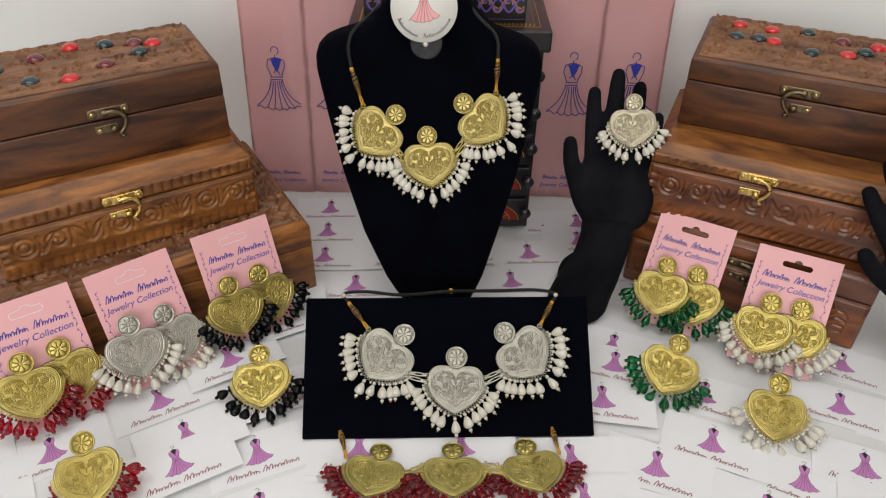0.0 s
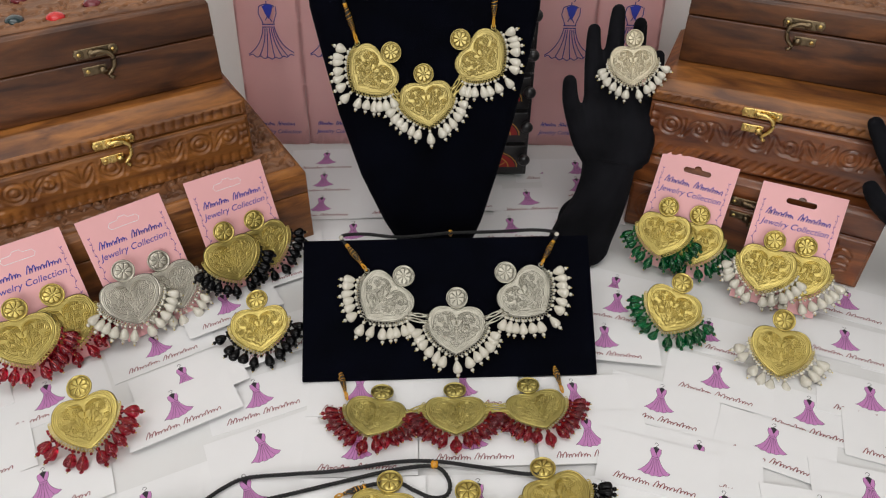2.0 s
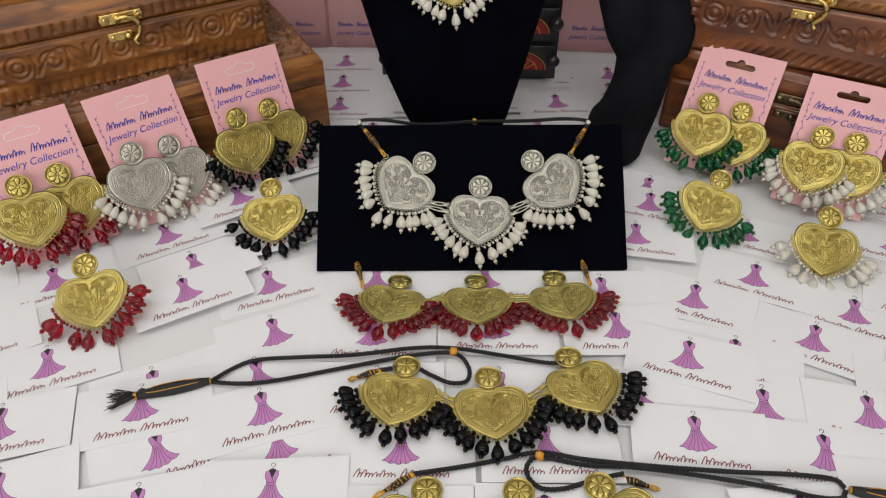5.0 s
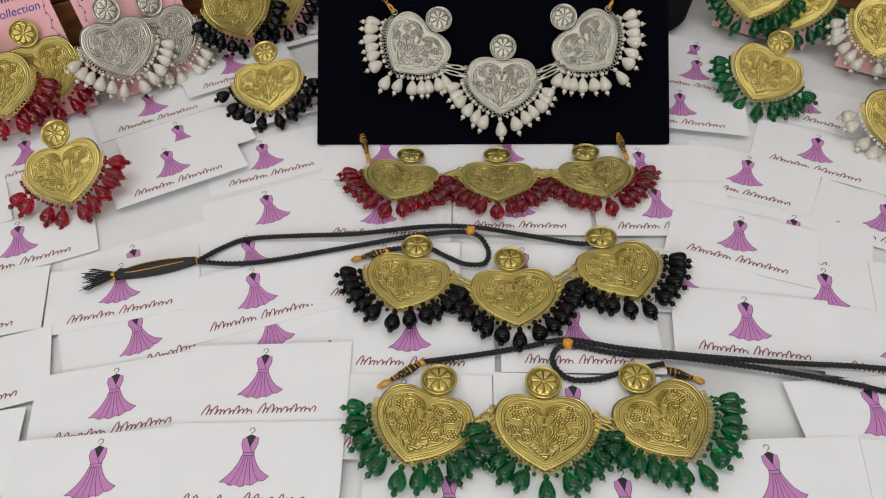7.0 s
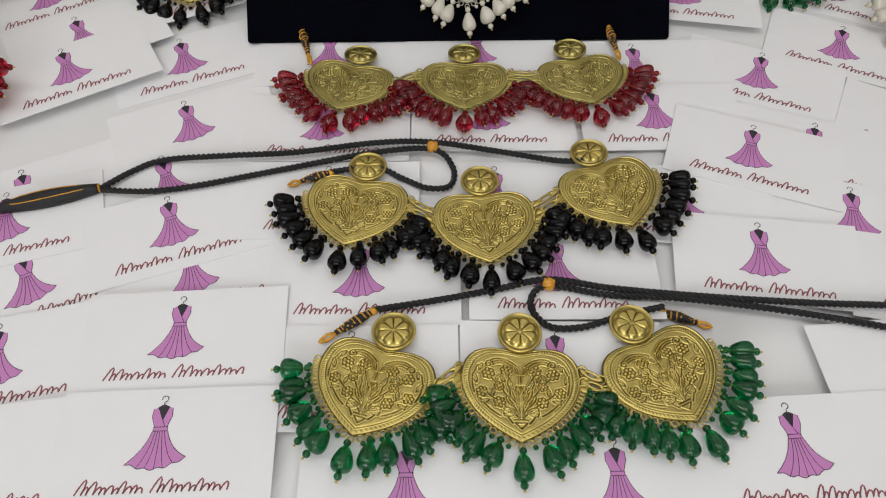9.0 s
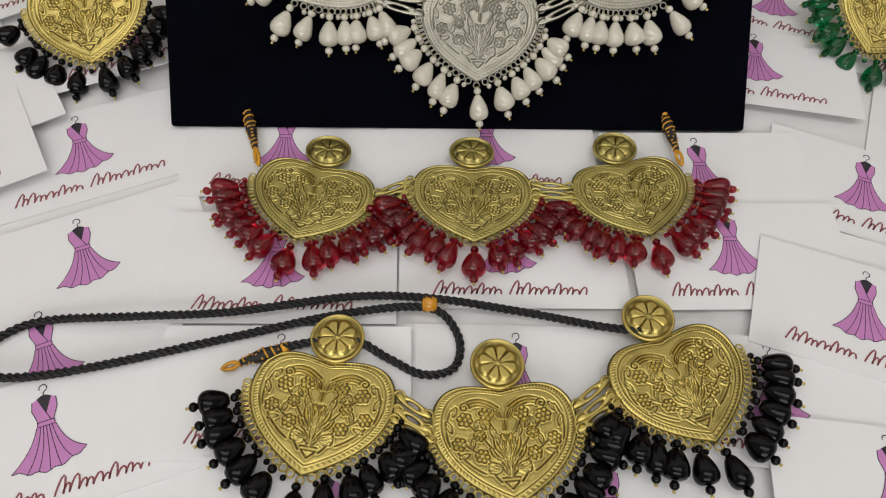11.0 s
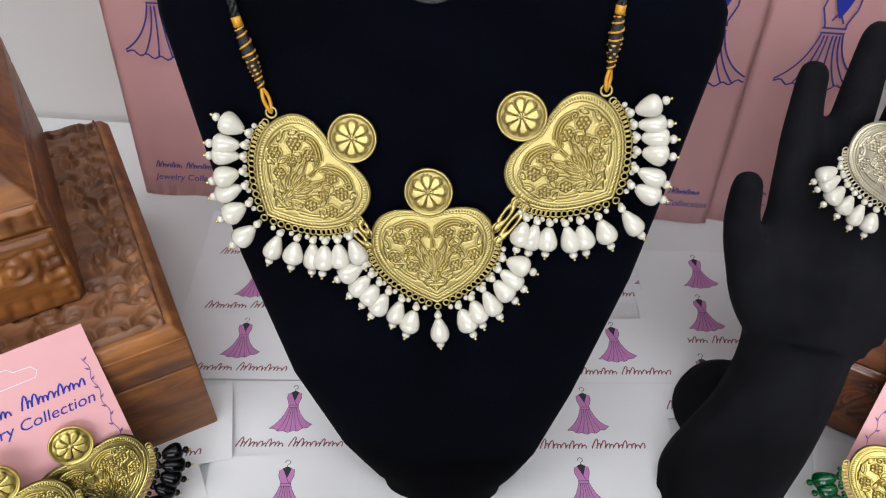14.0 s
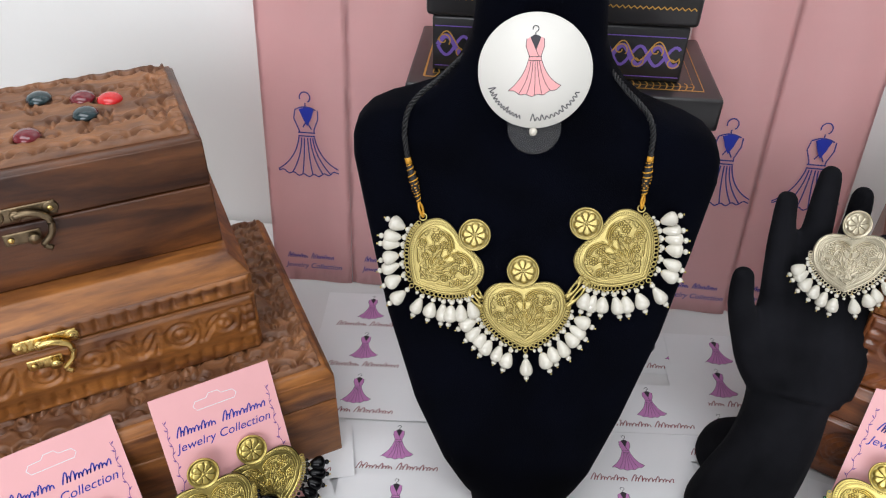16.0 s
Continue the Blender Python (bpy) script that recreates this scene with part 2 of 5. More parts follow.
def stroke_flat(bm, pts, w, z, mat):
    """A thin printed line along 2D points."""
    n = len(pts)
    prev = None
    for i, (x, y) in enumerate(pts):
        x0, y0 = pts[max(i - 1, 0)]
        x1, y1 = pts[min(i + 1, n - 1)]
        l = math.hypot(x1 - x0, y1 - y0) or 1
        nx, ny = -(y1 - y0) / l * w / 2, (x1 - x0) / l * w / 2
        cur = (bm.verts.new((x + nx, y + ny, z)), bm.verts.new((x - nx, y - ny, z)))
        if prev:
            f = bm.faces.new((prev[0], prev[1], cur[1], cur[0]))
            f.material_index = mat
        prev = cur


def poly_flat(bm, pts, z, mat):
    f = bm.faces.new([bm.verts.new((x, y, z)) for x, y in pts])
    f.material_index = mat


# ---- room ----
def structure(name, x0, x1, y0, y1, z0, z1, mat, label, category):
    ob = new(name, mesh_of(box_bm(x0, x1, y0, y1, z0, z1), mat, False))
    return tagged(ob, label, category, kind="structure")


WALL_Y = 1.085
structure("wall_north", -2.2, 2.2, WALL_Y, WALL_Y + 0.1, -0.75, 1.75, WALL, "plain white painted wall behind the display", "wall")
structure("wall_south", -2.2, 2.2, -2.6, -2.5, -0.75, 1.75, WALL, "plain white painted wall of the room", "wall")
structure("wall_west", -2.3, -2.2, -2.6, WALL_Y + 0.1, -0.75, 1.75, WALL, "plain white painted side wall", "wall")
structure("wall_east", 2.2, 2.3, -2.6, WALL_Y + 0.1, -0.75, 1.75, WALL, "plain white painted side wall", "wall")
structure("ceiling", -2.3, 2.3, -2.6, WALL_Y + 0.1, 1.75, 1.85, WALL, "plain white ceiling", "ceiling")
structure("floor", -2.3, 2.3, -2.6, WALL_Y + 0.1, -0.85, -0.75, FLOOR, "plain pale tiled floor", "floor")
table = thing("table", pose(0, 0, -0.75), "white table that the jewellery is laid out on", "table")
part("tabletop", box_bm(-0.8, 0.8, 0.05, WALL_Y - 0.004, 0.72, 0.75, 0.003), TABLE, table)
for lx in (-0.74, 0.74):
    for ly in (0.11, 1.02):
        part("leg", box_bm(lx - 0.025, lx + 0.025, ly - 0.025, ly + 0.025, 0.0, 0.72, 0.003), TABLE, table)


# ---- relief carving ----
def arc(cx, cy, r, a0, a1, n=14, grow=0.0):
    return [(cx + (r + grow * i / n) * math.cos(radians(a0 + (a1 - a0) * i / n)), cy + (r + grow * i / n) * math.sin(radians(a0 + (a1 - a0) * i / n))) for i in range(n + 1)]


def bez(p, q, s, n=14):
    return [((1 - t) ** 2 * p[0] + 2 * t * (1 - t) * q[0] + t * t * s[0], (1 - t) ** 2 * p[1] + 2 * t * (1 - t) * q[1] + t * t * s[1]) for t in [i / n for i in range(n + 1)]]


def dense(lines, step):
    out = []
    for line in lines:
        for (x0, y0), (x1, y1) in zip(line, line[1:]):
            n = max(1, int(math.hypot(x1 - x0, y1 - y0) / step))
            out += [(x0 + (x1 - x0) * k / n, y0 + (y1 - y0) * k / n) for k in range(n)]
    return np.array(out, dtype=np.float32)


def near(xs, ys, lines, step):
    """Distance of each place to the nearest of the lines."""
    pts = dense(lines, step)
    best = np.full(xs.shape, 1e9, np.float32)
    for k in range(0, len(pts), 256):
        c = pts[k:k + 256]
        d = (xs[:, None] - c[None, :, 0]) ** 2 + (ys[:, None] - c[None, :, 1]) ** 2
        best = np.minimum(best, d.min(1))
    return np.sqrt(best)


def relief_mesh(w, h, lines, line_w, depth, mat, gouges=(), res=0.0012):
    """A carved panel in XZ, facing -Y: grooves along lines, and short gouges (x, z, half width, half height, slant)."""
    base = depth + 0.0004
    nx, nz = int(w / res), int(h / res)
    X, Z = np.meshgrid(np.linspace(-w / 2, w / 2, nx), np.linspace(0, h, nz))
    x, z = X.ravel().astype(np.float32), Z.ravel().astype(np.float32)
    y = np.zeros_like(x)
    if lines:
        d = near(x, z, lines, line_w * 0.7)
        y -= depth * np.exp(-(d / line_w) ** 2)
        y += 0.25 * depth * np.exp(-((d - 2.2 * line_w) / line_w) ** 2)
    for gx, gz, gw, gh, sl in gouges:
        u = (x - gx - sl * (z - gz)) / gw
        v = (z - gz) / gh
        y -= depth * np.exp(-(u ** 2 + v ** 4))
    edge = np.minimum(np.minimum(x + w / 2, w / 2 - x), np.minimum(z, h - z))
    y = np.where(edge < res * 0.5, -base, y)
    me = bpy.data.meshes.new("relief")
    ids = np.arange(nx * nz).reshape(nz, nx)
    q = np.stack([ids[:-1, :-1], ids[:-1, 1:], ids[1:, 1:], ids[1:, :-1]], -1).reshape(-1, 4)
    me.from_pydata(np.stack([x, -y - base, z], -1).tolist(), [], q.tolist())
    me.materials.append(mat)
    me.shade_smooth()
    return me


def scrolls(w, h, n, rng):
    """A row of leaf scrolls for a band of that width and height."""
    lines = []
    for i in range(n):
        cx, s = -w / 2 + (i + 0.5) * w / n, (1 if i % 2 else -1)
        r = min(h * 0.30, w / n * 0.34)
        cy = h * 0.5
        kind = i % 3
        if kind == 0:
            lines += [arc(cx, cy, r, 0, 360, 22), arc(cx, cy, r * 0.5, 0, 360, 14)]
        elif kind == 1:
            lines += [arc(cx, cy, r * 0.15, 0, 540 * s, 30, r * 0.95), bez((cx - r * 1.5, cy - s * r), (cx, cy + s * r * 1.5), (cx + r * 1.5, cy + s * r))]
        else:
            for k in (-1, 0, 1):
                lines += [bez((cx + k * r * 0.2, cy - r), (cx + k * r * 1.2, cy - r * 0.2), (cx + k * r * 1.4, cy + r * 1.1)),
                          bez((cx + k * r * 0.2, cy - r), (cx + k * r * 0.2, cy + r * 0.4), (cx + k * r * 1.4, cy + r * 1.1))]
        lines += [bez((cx + r * 1.1, cy - r), (cx + w / n * 0.5, cy + s * r * 0.4), (cx + r * 1.3, cy + r))]
    return lines


def prism(L0, D0, z0, L1, D1, z1, bevel, yoff=0.0):
    """A block whose top is smaller than its foot (a chamfered lid)."""
    bm = bmesh.new()
    lo = [bm.verts.new((sx * L0 / 2, yoff + sy * D0 / 2, z0)) for sx, sy in ((-1, -1), (1, -1), (1, 1), (-1, 1))]
    hi = [bm.verts.new((sx * L1 / 2, yoff + sy * D1 / 2, z1)) for sx, sy in ((-1, -1), (1, -1), (1, 1), (-1, 1))]
    bm.faces.new(lo[::-1])
    bm.faces.new(hi)
    for i in range(4):
        j = (i + 1) % 4
        bm.faces.new((lo[i], lo[j], hi[j], hi[i]))
    bmesh.ops.bevel(bm, geom=bm.edges[:], offset=bevel, segments=2, affect="EDGES", profile=0.6)
    return bm


def latch(parent, y, z, metal, s=1.0, x0=0.0, flip=1):
    """A swing-hook latch on the front of a box, over its seam."""
    m0 = pose(x0, y, z) @ Matrix.Diagonal((flip, 1, 1, 1))
    plate = box_bm(-0.014 * s, 0.014 * s, -0.0012, 0, 0.002 * s, 0.0095 * s, 0.0008)
    for x in (-0.0115, 0.0115):
        plate = join_bm(plate, lathe([(0.0036 * s, 0), (0.0036 * s, 0.0016), (0.003 * s, 0.002)], 12), None, pose(x * s, 0, 0.006 * s, 180))
    lt = part("latch", plate, metal, parent, "swing-hook box latch", m0)
    catch = box_bm(-0.012 * s, 0.004 * s, -0.0012, 0, -0.0105 * s, -0.004 * s, 0.0008)
    catch = join_bm(catch, lathe([(0.0022 * s, 0), (0.0022 * s, 0.0045), (0.0028 * s, 0.005), (0.0028 * s, 0.006)], 10), None, pose(0.001 * s, 0, -0.0072 * s, 180))
    part("catch", catch, metal, lt)
    hook = tube(smooth_line([(-0.004 * s, -0.003, 0.006 * s), (0.003 * s, -0.004, 0.0065 * s), (0.0095 * s, -0.0042, 0.002 * s), (0.0088 * s, -0.0042, -0.006 * s), (0.004 * s, -0.0042, -0.0115 * s), (0.007 * s, -0.0045, -0.0145 * s)], 0.0012), lambda t: 0.0019 * s * (1 - 0.25 * t), 8)
    part("hook", hook, metal, lt)
    pin = lathe([(0.0028 * s, 0), (0.0028 * s, 0.004), (0.002 * s, 0.0048)], 12)
    pin.transform(pose(-0.003 * s, 0, 0.006 * s, 180))
    part("pivot", pin, metal, lt)
    for x, zz in ((-0.0115, 0.006), (0.0115, 0.006), (-0.009, -0.0072)):
        screw = lathe([(0.0016 * s, 0), (0.0014 * s, 0.0006), (0.0003, 0.0009)], 8)
        screw.transform(pose(x * s, -0.0018, zz * s, 180))
        part("screw", screw, BRASS, lt)


def wooden_box(m, L, D, H, seam, top, mat, lid_mat, label, style, metal, group):
    """Front at y=0 facing -Y, middle at x=0. seam: height of the lid's foot; top: (length, depth, height at which the chamfer begins)."""
    ob = thing("wooden_box", m, label, "box", group)
    part("body", box_bm(-L / 2, L / 2, 0, D, 0, seam - 0.0008, 0.0015), mat, ob)
    L1, D1, zc = top
    lid = box_bm(-L / 2, L / 2, 0, D, seam + 0.0006, zc, 0.0012)
    lid = join_bm(lid, prism(L, D, zc - 0.0012, L1, D1, H, 0.0015, D / 2))
    ld = part("lid", lid, lid_mat, ob)
    rng = random.Random(len(label))
    if style in ("L2", "R2"):
        # lid edge with a row of gouges, body with a scroll band between gouges
        hl = zc - seam - 0.003
        n = int(L / 0.0095)
        g = [(-L / 2 + (i + 0.5) * L / n, hl * 0.5, 0.0017, hl * 0.36, 0.0 if style == "L2" else 0.7) for i in range(n)]
        part("gouged_edge", relief_mesh(L - 0.004, hl, [], 0.001, 0.0022, lid_mat, g), None, ld, m=pose(0, 0, seam + 0.002))
        hb = seam - 0.004
        g = [(-L / 2 + (i + 0.5) * L / n, hb * 0.16, 0.0018, hb * 0.10, 0.0 if style == "L2" else 0.7) for i in range(n)]
        g += [(s * (L / 2 - 0.006), hb * k, 0.004, 0.0018, 0.0) for s in (-1, 1) for k in (0.36, 0.52, 0.68, 0.84)]
        band = [[(x, z + hb * 0.30) for x, z in l] for l in scrolls(L * 0.92, hb * 0.70, 8, rng)]
        part("carved_band", relief_mesh(L - 0.004, hb, band, 0.0012, 0.0020, mat, g), None, ob, m=pose(0, 0, 0.002))
    if style == "R3":
        band = [[(x + s * (L / 2 - 0.03), z) for x, z in l] for s in (-1, 1) for l in [bez((-0.012, 0.01), (0.0, 0.03 * k), (0.014, 0.012 + 0.012 * k)) for k in (0.5, 1, 1.5, 2)] + [arc(0, 0.03, 0.012 + 0.004 * k, 100, 250) for k in (0, 1, 2)]]
        part("carved_band", relief_mesh(L - 0.004, seam - 0.004, band, 0.0011, 0.0018, mat), None, ob, m=pose(0, 0, 0.002))
    if style in ("L3", "L1", "R1"):
        # carved top: leaf border and foliage
        W, B = L1 - 0.006, D1 - 0.006
        lines = []
        for sgn in (0, 1):
            for i in range(int(W / 0.016)):
                x = -W / 2 + (i + 0.5) * W / int(W / 0.016)
                zb = 0.004 if sgn == 0 else B - 0.004
                lines += [arc(x, zb, 0.0065, 0 if sgn == 0 else 180, 180 if sgn == 0 else 360, 10)]
        for sgn in (-1, 1):
            for i in range(int(B / 0.016)):
                z = (i + 0.5) * B / int(B / 0.016)
                lines += [arc(sgn * (W / 2 - 0.004), z, 0.0065, 90 if sgn > 0 else -90, 270 if sgn > 0 else 90, 10)]
        rows = max(2, int(B / 0.035))
        cols = int(W / 0.032)
        for j in range(rows):
            for i in range(cols):
                cx, cz = -W / 2 + (i + 0.5) * W / cols, 0.014 + (j + 0.5) * (B - 0.028) / rows
                s = rng.choice((-1, 1))
                r = 0.009
                t0 = rng.uniform(0, 360)
                lines += [arc(cx, cz, 0.002, t0, t0 + 480 * s, 26, r * 0.8)]
                for k in range(4):
                    a = radians(t0 + 90 * k)
                    p0 = (cx + r * 0.8 * math.cos(a), cz + r * 0.8 * math.sin(a))
                    p2 = (cx + r * 1.9 * math.cos(a + 0.5), cz + r * 1.9 * math.sin(a + 0.5))
                    for q in (0.9, 0.1):
                        lines += [bez(p0, (cx + r * 1.6 * math.cos(a + q), cz + r * 1.6 * math.sin(a + q)), p2, 8)]
        part("carved_top", relief_mesh(W, B, lines, 0.0014, 0.0034, CARVED, (), 0.0011), None, ld, m=pose(0, (D - B) / 2, H - 0.0004, -90))
    if style in ("L1", "R1"):
        spots = [(-0.085, 0.4, 0), (-0.071, 0.28, 2), (-0.063, 0.55, 1), (-0.027, 0.67, 2), (-0.037, 0.2, 1), (0.006, 0.8, 0), (-0.005, 0.11, 0), (0.037, 0.73, 1), (0.029, 0.27, 2), (0.063, 0.64, 2), (0.063, 0.42, 1), (0.079, 0.56, 0)] if style == "L1" else [(-0.09, 0.78, 0), (-0.09, 0.49, 1), (-0.067, 0.53, 1), (-0.056, 0.77, 0), (-0.052, 0.5, 0), (-0.02, 0.84, 1), (-0.014, 0.39, 1), (0.015, 0.74, 2), (0.02, 0.46, 0), (0.037, 0.58, 1), (0.049, 0.73, 0), (0.062, 0.42, 0)]
        for x, v, c in spots:
            cab = lathe([(0.0082, 0), (0.0080, 0.0018), (0.0064, 0.0038), (0.0036, 0.0052), (0.0006, 0.0057)], 18, "Z")
            part("cabochon", cab, (CAB_RED, CAB_TEAL, CAB_WINE)[c], ld, ("red", "dark teal", "wine red")[c] + " glass cabochon", pose(x, D / 2 + (v - 0.5) * D1, H + 0.0026))
    latch(ob, -0.0024 if style in ("L2", "R2", "R3") else 0.0, seam, metal, 1.28, {"L2": -0.006, "L1": 0.017, "R2": -0.018, "R1": -0.016}.get(style, 0.0), -1 if style == "R1" else 1)
    return ob


def front_pose(xr, yr, yaw, L, side):
    """Pose of a box's front middle from one of its front corners."""
    c, s = math.cos(radians(yaw)), math.sin(radians(yaw))
    k = -L / 2 if side == "right" else L / 2
    return xr + k * c, yr + k * s


def stack_box(corner, side, yaw, z, L, *rest):
    x, y = front_pose(corner[0], corner[1], yaw, L, side)
    return wooden_box(pose(x, y, z, 0, 0, yaw), L, *rest)


LG, RG = "wooden boxes stacked in two piles", "wooden boxes stacked in two piles"
stack_box((-0.1435, 0.789), "right", 32.4, 0.0, 0.33, 0.207, 0.0955, 0.064, (0.322, 0.199, 0.089), TEAK, TEAK, "large brown carved wooden box with leaf-carved lid, under two others", "L3", BRASS, LG)
stack_box((-0.1995, 0.804), "right", 32.5, 0.0962, 0.248, 0.165, 0.084, 0.053, (0.226, 0.143, 0.070), TEAK, TEAK, "medium brown wooden box with gouged and carved sides, brass latch", "L2", BRASS, LG)
stack_box((-0.2215, 0.818), "right", 32.2, 0.1806, 0.250, 0.116, 0.081, 0.046, (0.245, 0.111, 0.078), WALNUT, WALNUT, "dark brown wooden box with glass-studded carved lid, aged latch", "L1", BRONZE, LG)
stack_box((0.2120, 0.8300), "left", -26.0, 0.0, 0.249, 0.19, 0.093, 0.061, (0.240, 0.18, 0.087), SHEESHAM, SHEESHAM, "large glossy reddish wooden box under two others", "R3", BRONZE, RG)
stack_box((0.2170, 0.8330), "left", -22.0, 0.0937, 0.250, 0.165, 0.085, 0.063, (0.228, 0.145, 0.076), SHEESHAM, TEAK, "medium reddish wooden box with scroll carving, brass latch", "R2", BRASS, RG)
stack_box((0.2500, 0.8800), "left", -22.2, 0.1792, 0.250, 0.134, 0.0755, 0.050, (0.245, 0.129, 0.0725), WALNUT, WALNUT, "brown wooden box with glass-studded carved lid, aged latch", "R1", BRONZE, RG)


# ---- stands ----
def velvet_bust():
    """Lofted necklace bust that narrows to a small foot."""
    rows = [(0.0000, -0.0055, 0.7500, 0.0325, 0.0440),
            (0.0020, -0.0057, 0.7490, 0.0332, 0.0440),
            (0.0185, -0.0063, 0.7490, 0.0346, 0.0440),
            (0.0200, -0.0066, 0.7490, 0.0392, 0.0440),
            (0.0300, -0.0074, 0.7490, 0.0445, 0.0440),
            (0.0500, -0.0090, 0.7480, 0.0525, 0.0440),
            (0.1000, -0.0129, 0.7530, 0.0695, 0.0500),
            (0.1600, -0.0149, 0.7710, 0.0877, 0.0500),
            (0.2100, -0.0164, 0.7920, 0.1006, 0.0500),
            (0.2350, -0.0172, 0.8010, 0.1061, 0.0500),
            (0.2540, -0.0177, 0.8070, 0.1101, 0.0500),
            (0.2660, -0.0182, 0.8110, 0.1101, 0.0500),
            (0.2740, -0.0186, 0.8135, 0.1071, 0.0500),
            (0.2800, -0.0189, 0.8155, 0.1006, 0.0500),
            (0.2840, -0.0191, 0.8170, 0.0911, 0.0500),
            (0.2875, -0.0193, 0.8180, 0.0786, 0.0500),
            (0.2920, -0.0195, 0.8195, 0.0650, 0.0500),
            (0.3000, -0.0199, 0.8220, 0.0530, 0.0520),
            (0.3100, -0.0203, 0.8250, 0.0450, 0.0560),
            (0.3250, -0.0207, 0.8290, 0.0390, 0.0600),
            (0.3500, -0.0208, 0.8320, 0.0365, 0.0600),
            (0.4000, -0.0211, 0.8360, 0.0360, 0.0600),
            (0.4180, -0.0211, 0.8370, 0.0330, 0.0600),
            (0.4240, -0.0212, 0.8380, 0.0240, 0.0600)]
    bm = bmesh.new()
    rings = []
    n = 40
    for z, xc, yf, hw, dp in rows:
        ring = []
        for i in range(n):
            a = 2 * math.pi * i / n
            c, s = math.cos(a), math.sin(a)
            x = xc + hw * math.copysign(abs(c) ** 0.75, c)
            y = yf + dp / 2 - dp / 2 * math.copysign(abs(s) ** 0.55, s)
            ring.append(bm.verts.new((x, y, z)))
        rings.append(ring)
    for a, b in zip(rings, rings[1:]):
        for i in range(n):
            j = (i + 1) % n
            bm.faces.new((a[j], a[i], b[i], b[j]))
    bm.faces.new(rings[0])
    bm.faces.new(rings[-1][::-1])
    bmesh.ops.recalc_face_normals(bm, faces=bm.faces[:])
    return tagged(new("necklace_bust", mesh_of(bm, VELVET)), "black velvet necklace bust standing on the cards", "display bust")


velvet_bust()


def hand_form(m, label):
    """Velvet display hand: joined limbs, fused into one skin."""
    limbs = [
        [(-0.018, -0.022, 0.000, 0.033), (-0.018, -0.021, 0.006, 0.0335), (-0.012, -0.014, 0.022, 0.031), (0.001, 0.000, 0.045, 0.0288), (0.010, 0.016, 0.068, 0.0282), (0.013, 0.028, 0.085, 0.0285)],
        [(0.010, 0.028, 0.082, 0.020), (-0.002, 0.042, 0.115, 0.0185), (-0.007, 0.052, 0.146, 0.0135)],
        [(0.020, 0.028, 0.082, 0.021), (0.014, 0.044, 0.118, 0.0190), (0.010, 0.054, 0.150, 0.0140)],
        [(0.030, 0.028, 0.082, 0.020), (0.034, 0.042, 0.114, 0.0180), (0.030, 0.054, 0.148, 0.0135)],
        [(0.040, 0.030, 0.090, 0.016), (0.049, 0.042, 0.114, 0.0130), (0.047, 0.052, 0.138, 0.0115)],
        [(0.004, 0.030, 0.088, 0.018), (-0.014, 0.036, 0.108, 0.0150), (-0.026, 0.042, 0.130, 0.0112), (-0.0345, 0.046, 0.154, 0.0095), (-0.0365, 0.049, 0.171, 0.0076)],
        [(-0.007, 0.052, 0.140, 0.0112), (-0.010, 0.064, 0.168, 0.0100), (-0.0120, 0.076, 0.198, 0.0090), (-0.0125, 0.082, 0.213, 0.0072)],
        [(0.010, 0.054, 0.145, 0.0115), (0.010, 0.067, 0.175, 0.0104), (0.0100, 0.080, 0.215, 0.0094), (0.0105, 0.086, 0.232, 0.0074)],
        [(0.029, 0.054, 0.143, 0.0112), (0.032, 0.067, 0.172, 0.0100), (0.0345, 0.080, 0.204, 0.0090), (0.0350, 0.085, 0.219, 0.0072)],
        [(0.047, 0.052, 0.134, 0.0100), (0.053, 0.064, 0.158, 0.0086), (0.0580, 0.075, 0.178, 0.0076), (0.0590, 0.080, 0.187, 0.0062)],
    ]
    bm = None
    for limb in limbs:
        pts = smooth_line([p[:3] for p in limb], 0.006)
        radii = [p[3] for p in limb]

        def rad(t, radii=radii):
            f = t * (len(radii) - 1)
            i = min(int(f), len(radii) - 2)
            return radii[i] + (radii[i + 1] - radii[i]) * (f - i)
        bm = tube(pts, rad, 14, bm)
        if limb is not limbs[0]:
            tip = bmesh.new()
            bmesh.ops.create_uvsphere(tip, u_segments=12, v_segments=8, radius=radii[-1])
            bm = join_bm(bm, tip, None, Matrix.Translation(pts[-1]))
    base = lathe([(0.032, 0), (0.0335, 0.005), (0.0315, 0.016), (0.024, 0.026), (0.012, 0.031)], 28, "Z")
    bm = join_bm(bm, base, None, pose(-0.001, 0.030, 0.0))
    bmesh.ops.recalc_face_normals(bm, faces=bm.faces[:])
    ob = new("display_hand", mesh_of(bm, FELT))
    r = ob.modifiers.new("fuse", "REMESH")
    r.mode, r.voxel_size, r.use_smooth_shade = "VOXEL", 0.0022, True
    s = ob.modifiers.new("soften", "SMOOTH")
    s.factor, s.iterations = 0.6, 6
    ob.matrix_basis = m
    return tagged(ob, label, "display hand")


hand_form(pose(0.168, 0.793, 0.0), "black velvet display hand with spread fingers, wearing a ring")
hand_form(pose(0.522, 0.690, 0.004, 10, -32, 0), "black velvet display hand at the edge of the display")

